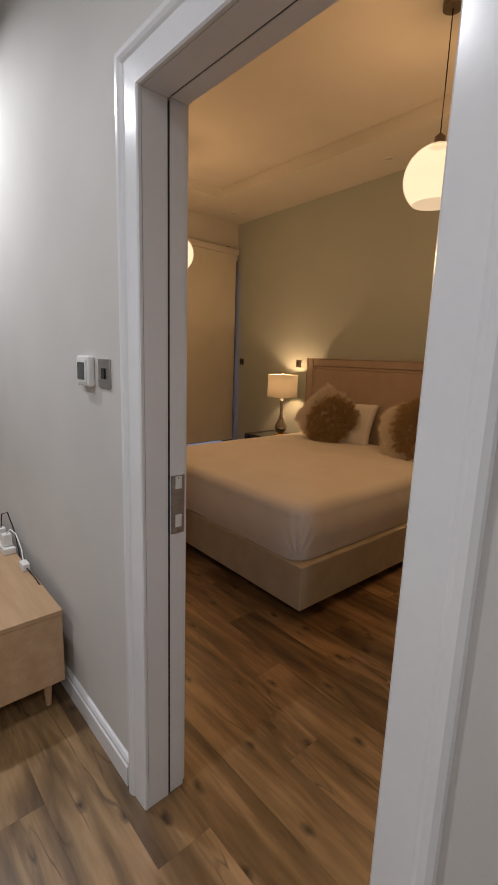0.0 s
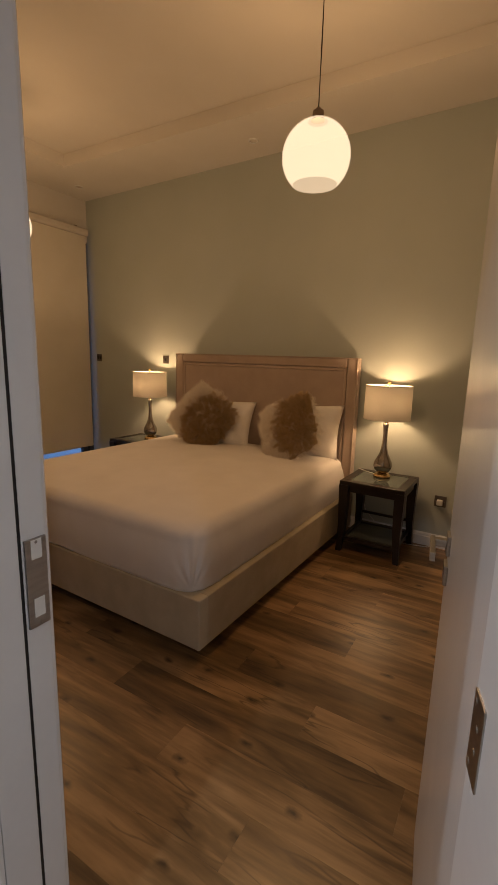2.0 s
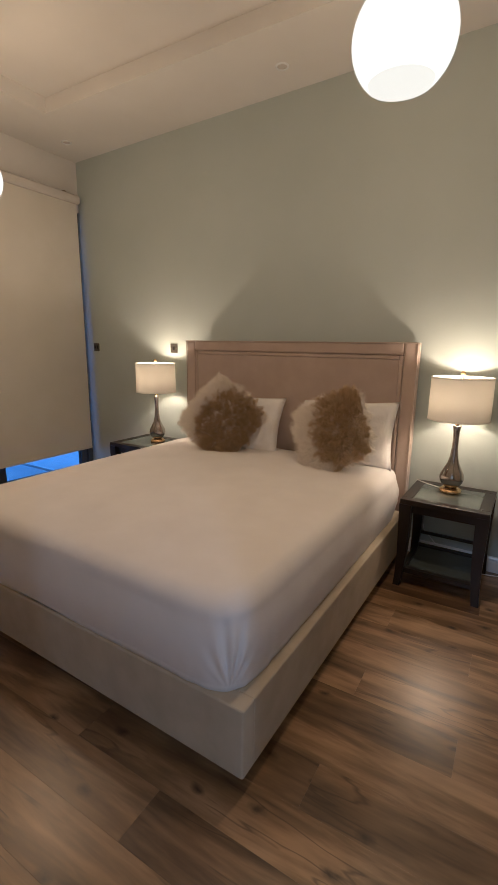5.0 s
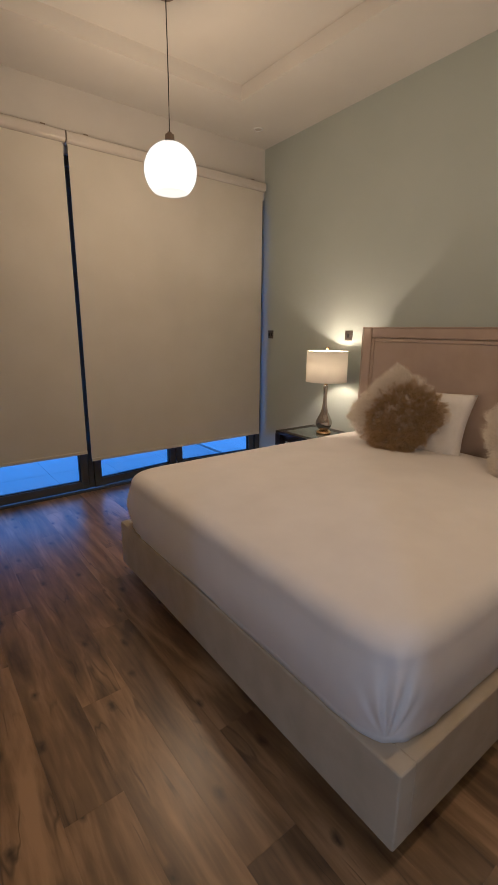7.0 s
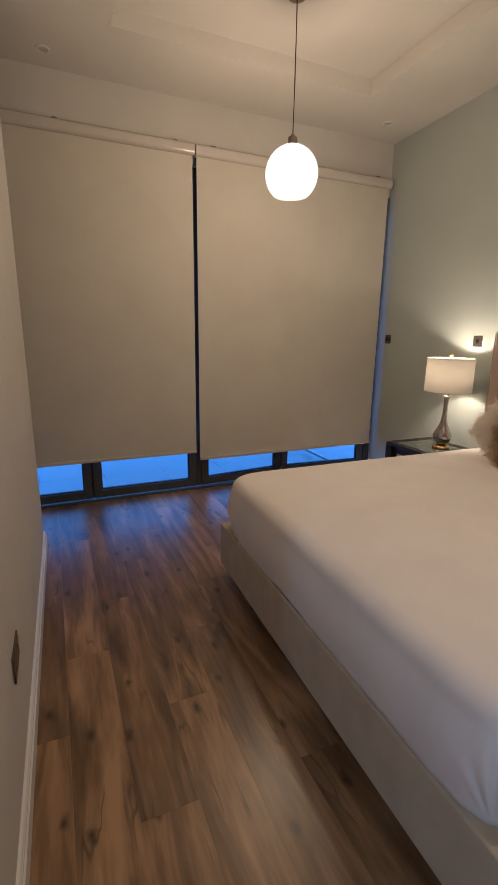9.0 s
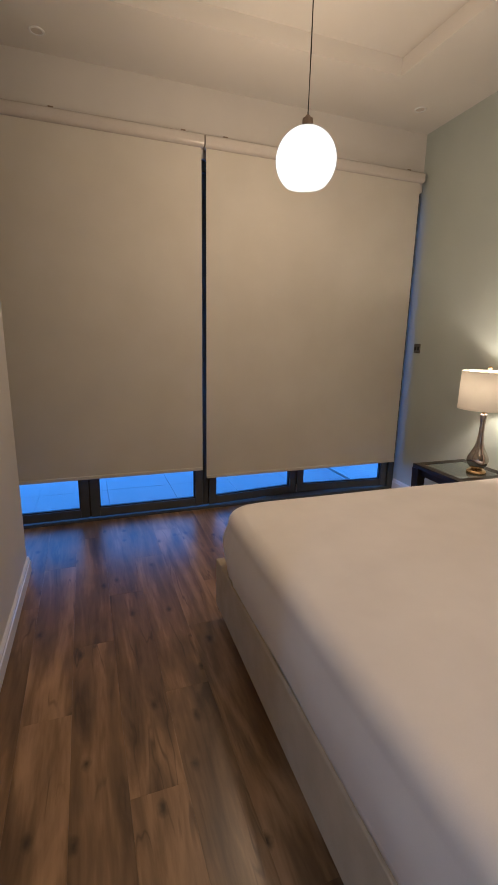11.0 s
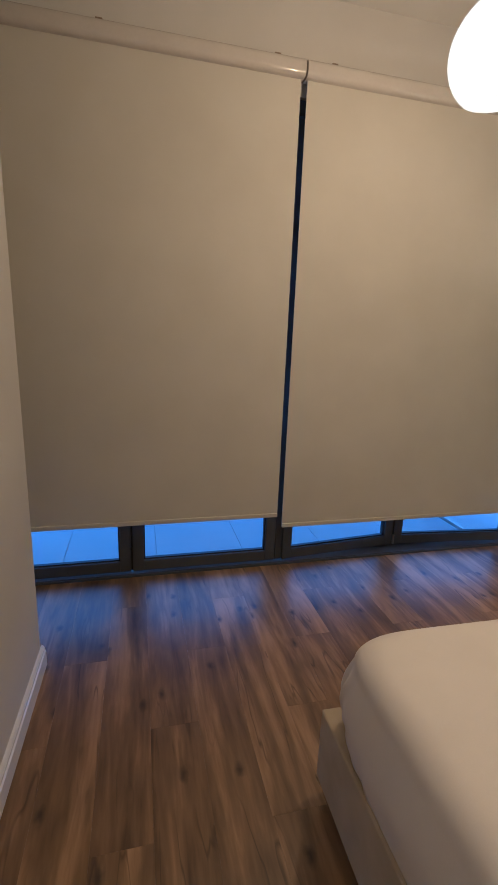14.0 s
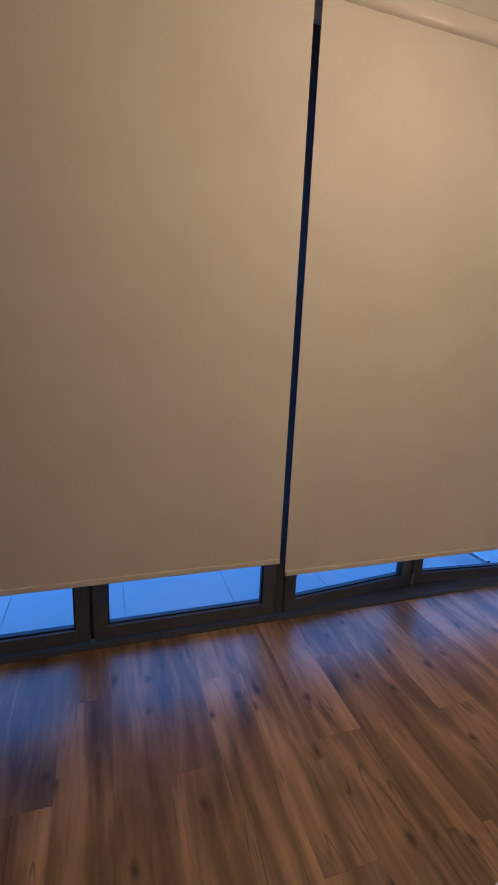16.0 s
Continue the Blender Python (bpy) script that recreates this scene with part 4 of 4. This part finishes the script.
FACE_W = -90 - 2.6
wall_plate("light_switch", pose(head_x(3.60), 3.600, 1.376, 0, 0, FACE_W), 0.082, 0.082, "dark bronze light switch above the bedside lamp", "switch")
wall_plate("blind_switch", pose(head_x(4.685), 4.685, 1.372, 0, 0, FACE_W), 0.082, 0.082, "dark bronze switch on the wall beside the blind", "switch", 2)
so = wall_plate("wall_socket", pose(head_x(0.73), 0.735, 0.375, 0, 0, FACE_W), 0.086, 0.086, "dark bronze wall socket with a white plug in it", "socket", 1, SOCKET_BROWN, False)
tagged(part("plug", boxes(((-0.022, -0.040, -0.024), (0.022, -0.0075, 0.020)), bevel=0.008, segments=3), WHITE_PLASTIC, None, "", False, pose(head_x(0.73), 0.735, 0.372, 0, 0, FACE_W)), "white moulded plug pushed into the wall socket", "plug")
wall_plate("wall_socket", pose(door_x(2.42), 2.420, 0.44, 0, 0, 90), 0.146, 0.086, "dark bronze double socket low on the wall", "socket", 2, SOCKET_BROWN, False)
th = thing("thermostat", pose(HALL_X, 1.432, 1.377, 0, 0, -90), "white wall thermostat with a grey display", "thermostat")
part("case", boxes(((-0.048, -0.024, -0.048), (0.048, 0, 0.048)), bevel=0.010, segments=3), WHITE_PLASTIC, th)
part("bezel", boxes(((-0.036, -0.0275, -0.036), (0.036, -0.0242, 0.036)), bevel=0.0015), WHITE_PLASTIC, th)
part("display", boxes(((-0.027, -0.0290, -0.027), (0.027, -0.0276, 0.027))), SCREEN, th, "grey lcd display")
wall_plate("light_switch", pose(HALL_X, 1.310, 1.374, 0, 0, -90), 0.082, 0.086, "brushed steel light switch beside the thermostat", "switch", 1, STEEL)

# ---- hall sideboard ----
sb = thing("sideboard", pose(0, 0, 0), "low light oak sideboard on tapered legs against the hall wall", "sideboard")
SX0, SX1, SY0, SY1 = 0.02, 0.415, 1.665, 3.25
part("body", boxes(((SX0 + 0.002, SY0 + 0.002, 0.125), (SX1 - 0.002, SY1 - 0.002, 0.418)), bevel=0.003), LIGHT_OAK, sb)
part("top", boxes(((SX0, SY0, 0.4185), (SX1, SY1, 0.437)), bevel=0.002), LIGHT_OAK, sb)
for k in range(3):
    w = (SY1 - SY0 - 0.04) / 3
    d = part("drawer", boxes(((SX0 - 0.016, SY0 + 0.02 + k * w + 0.002, 0.14), (SX0 + 0.001, SY0 + 0.02 + (k + 1) * w - 0.002, 0.405)), bevel=0.002), LIGHT_OAK, sb)
part("apron", boxes(((SX0 + 0.03, SY0 + 0.035, 0.100), (SX1 - 0.03, SY1 - 0.035, 0.1245)), bevel=0.002), LIGHT_OAK, sb)
for x in (SX0 + 0.06, SX1 - 0.055):
    for y in (SY0 + 0.06, SY1 - 0.06):
        part("leg", lathe([(0, 0), (0.011, 0), (0.019, 0.115), (0, 0.115)], 18, (x, y, 0)), LIGHT_OAK, sb, smooth=False)
st = thing("power_strip", pose(0.382, 2.46, 0.4375, 0, 0, 2), "white power strip with plugs on the sideboard", "power strip")
part("case", boxes(((-0.028, -0.15, 0), (0.028, 0.15, 0.032)), bevel=0.005), WHITE_PLASTIC, st)
for y in (-0.10, 0.0, 0.09):
    part("plug", boxes(((-0.022, y - 0.02, 0.033), (0.022, y + 0.02, 0.095)), bevel=0.006), WHITE_PLASTIC, st)
for pts, mtl, lab in (
        ([(0.385, 2.36, 0.53), (0.395, 2.32, 0.565), (0.405, 2.26, 0.56), (0.41, 2.19, 0.50), (0.402, 2.14, 0.456)], WHITE_PLASTIC, "white cable looped over the sideboard edge"),
        ([(0.385, 2.46, 0.53), (0.395, 2.47, 0.60), (0.415, 2.44, 0.615), (0.43, 2.38, 0.52), (0.428, 2.30, 0.40), (0.428, 2.2, 0.2), (0.42, 2.1, 0.11)], BLACK, "black cable running down behind the sideboard"),
        ([(0.40, 2.08, 0.45), (0.408, 2.02, 0.441), (0.405, 1.93, 0.441), (0.425, 1.86, 0.40), (0.425, 1.86, 0.15)], BLACK, "black cable lying along the wall")):
    tagged(part("cable", tube(pts, 0.0032), mtl), lab, "cable")
tagged(part("adaptor", boxes(((0.382, 2.08, 0.4375), (0.414, 2.14, 0.472)), bevel=0.005), WHITE_PLASTIC), "small white plug adaptor on the sideboard", "adaptor")

# ---- balcony tiles ----
def tiles():
    first = None
    for i in range(11):
        for j in range(6):
            if first is None:
                first = part("tile", boxes(((0.001, 0.001, 0), (0.599, 0.599, 0.012)), bevel=0.002), TILE, bal)
                ob = first
            else:
                ob = new("tile", first.data)
                ob.parent = bal
            ob.matrix_basis = pose(-1.2 + 0.6 * i, 5.03 + 0.6 * j, -0.03)


tiles()

# ---- floor boards ----
floor = structure("floor", boxes(((-1.6, -1.6, -0.14), (0.6, 3.98, -0.012)), ((0.6, SOUTH, -0.14), (3.9, 4.844, -0.012)), ((ALCOVE_X, 3.98, -0.14), (0.6, 4.844, -0.012))), JOINT, "oak-look board floor running towards the glazing", "floor")
BW, BL = 0.182, 1.21
board_data = None
col = -14
x = 0.758 - 14 * BW
while x < 3.9:
    y = 2.92 + 0.4 * (col % 3) - 6 * BL
    while y < 4.846:
        lo, hi = max(y, SOUTH if x > 0.4 else -1.6), min(y + BL, 3.98 if x + BW < ALCOVE_X + 0.08 else 4.844)
        if hi - lo > 0.03:
            full = lo == y and hi == y + BL
            if full and board_data:
                ob = new("board", board_data)
                ob.parent = floor
            else:
                ob = part("board", boxes(((0.0001, 0.0001, -0.012), (BW - 0.0001, hi - lo - 0.0001, 0.0)), bevel=0.0003, segments=1), OAK, floor)
                if full:
                    board_data = ob.data
            ob.matrix_basis = pose(x, lo, 0)
        y += BL
    col += 1
    x += BW
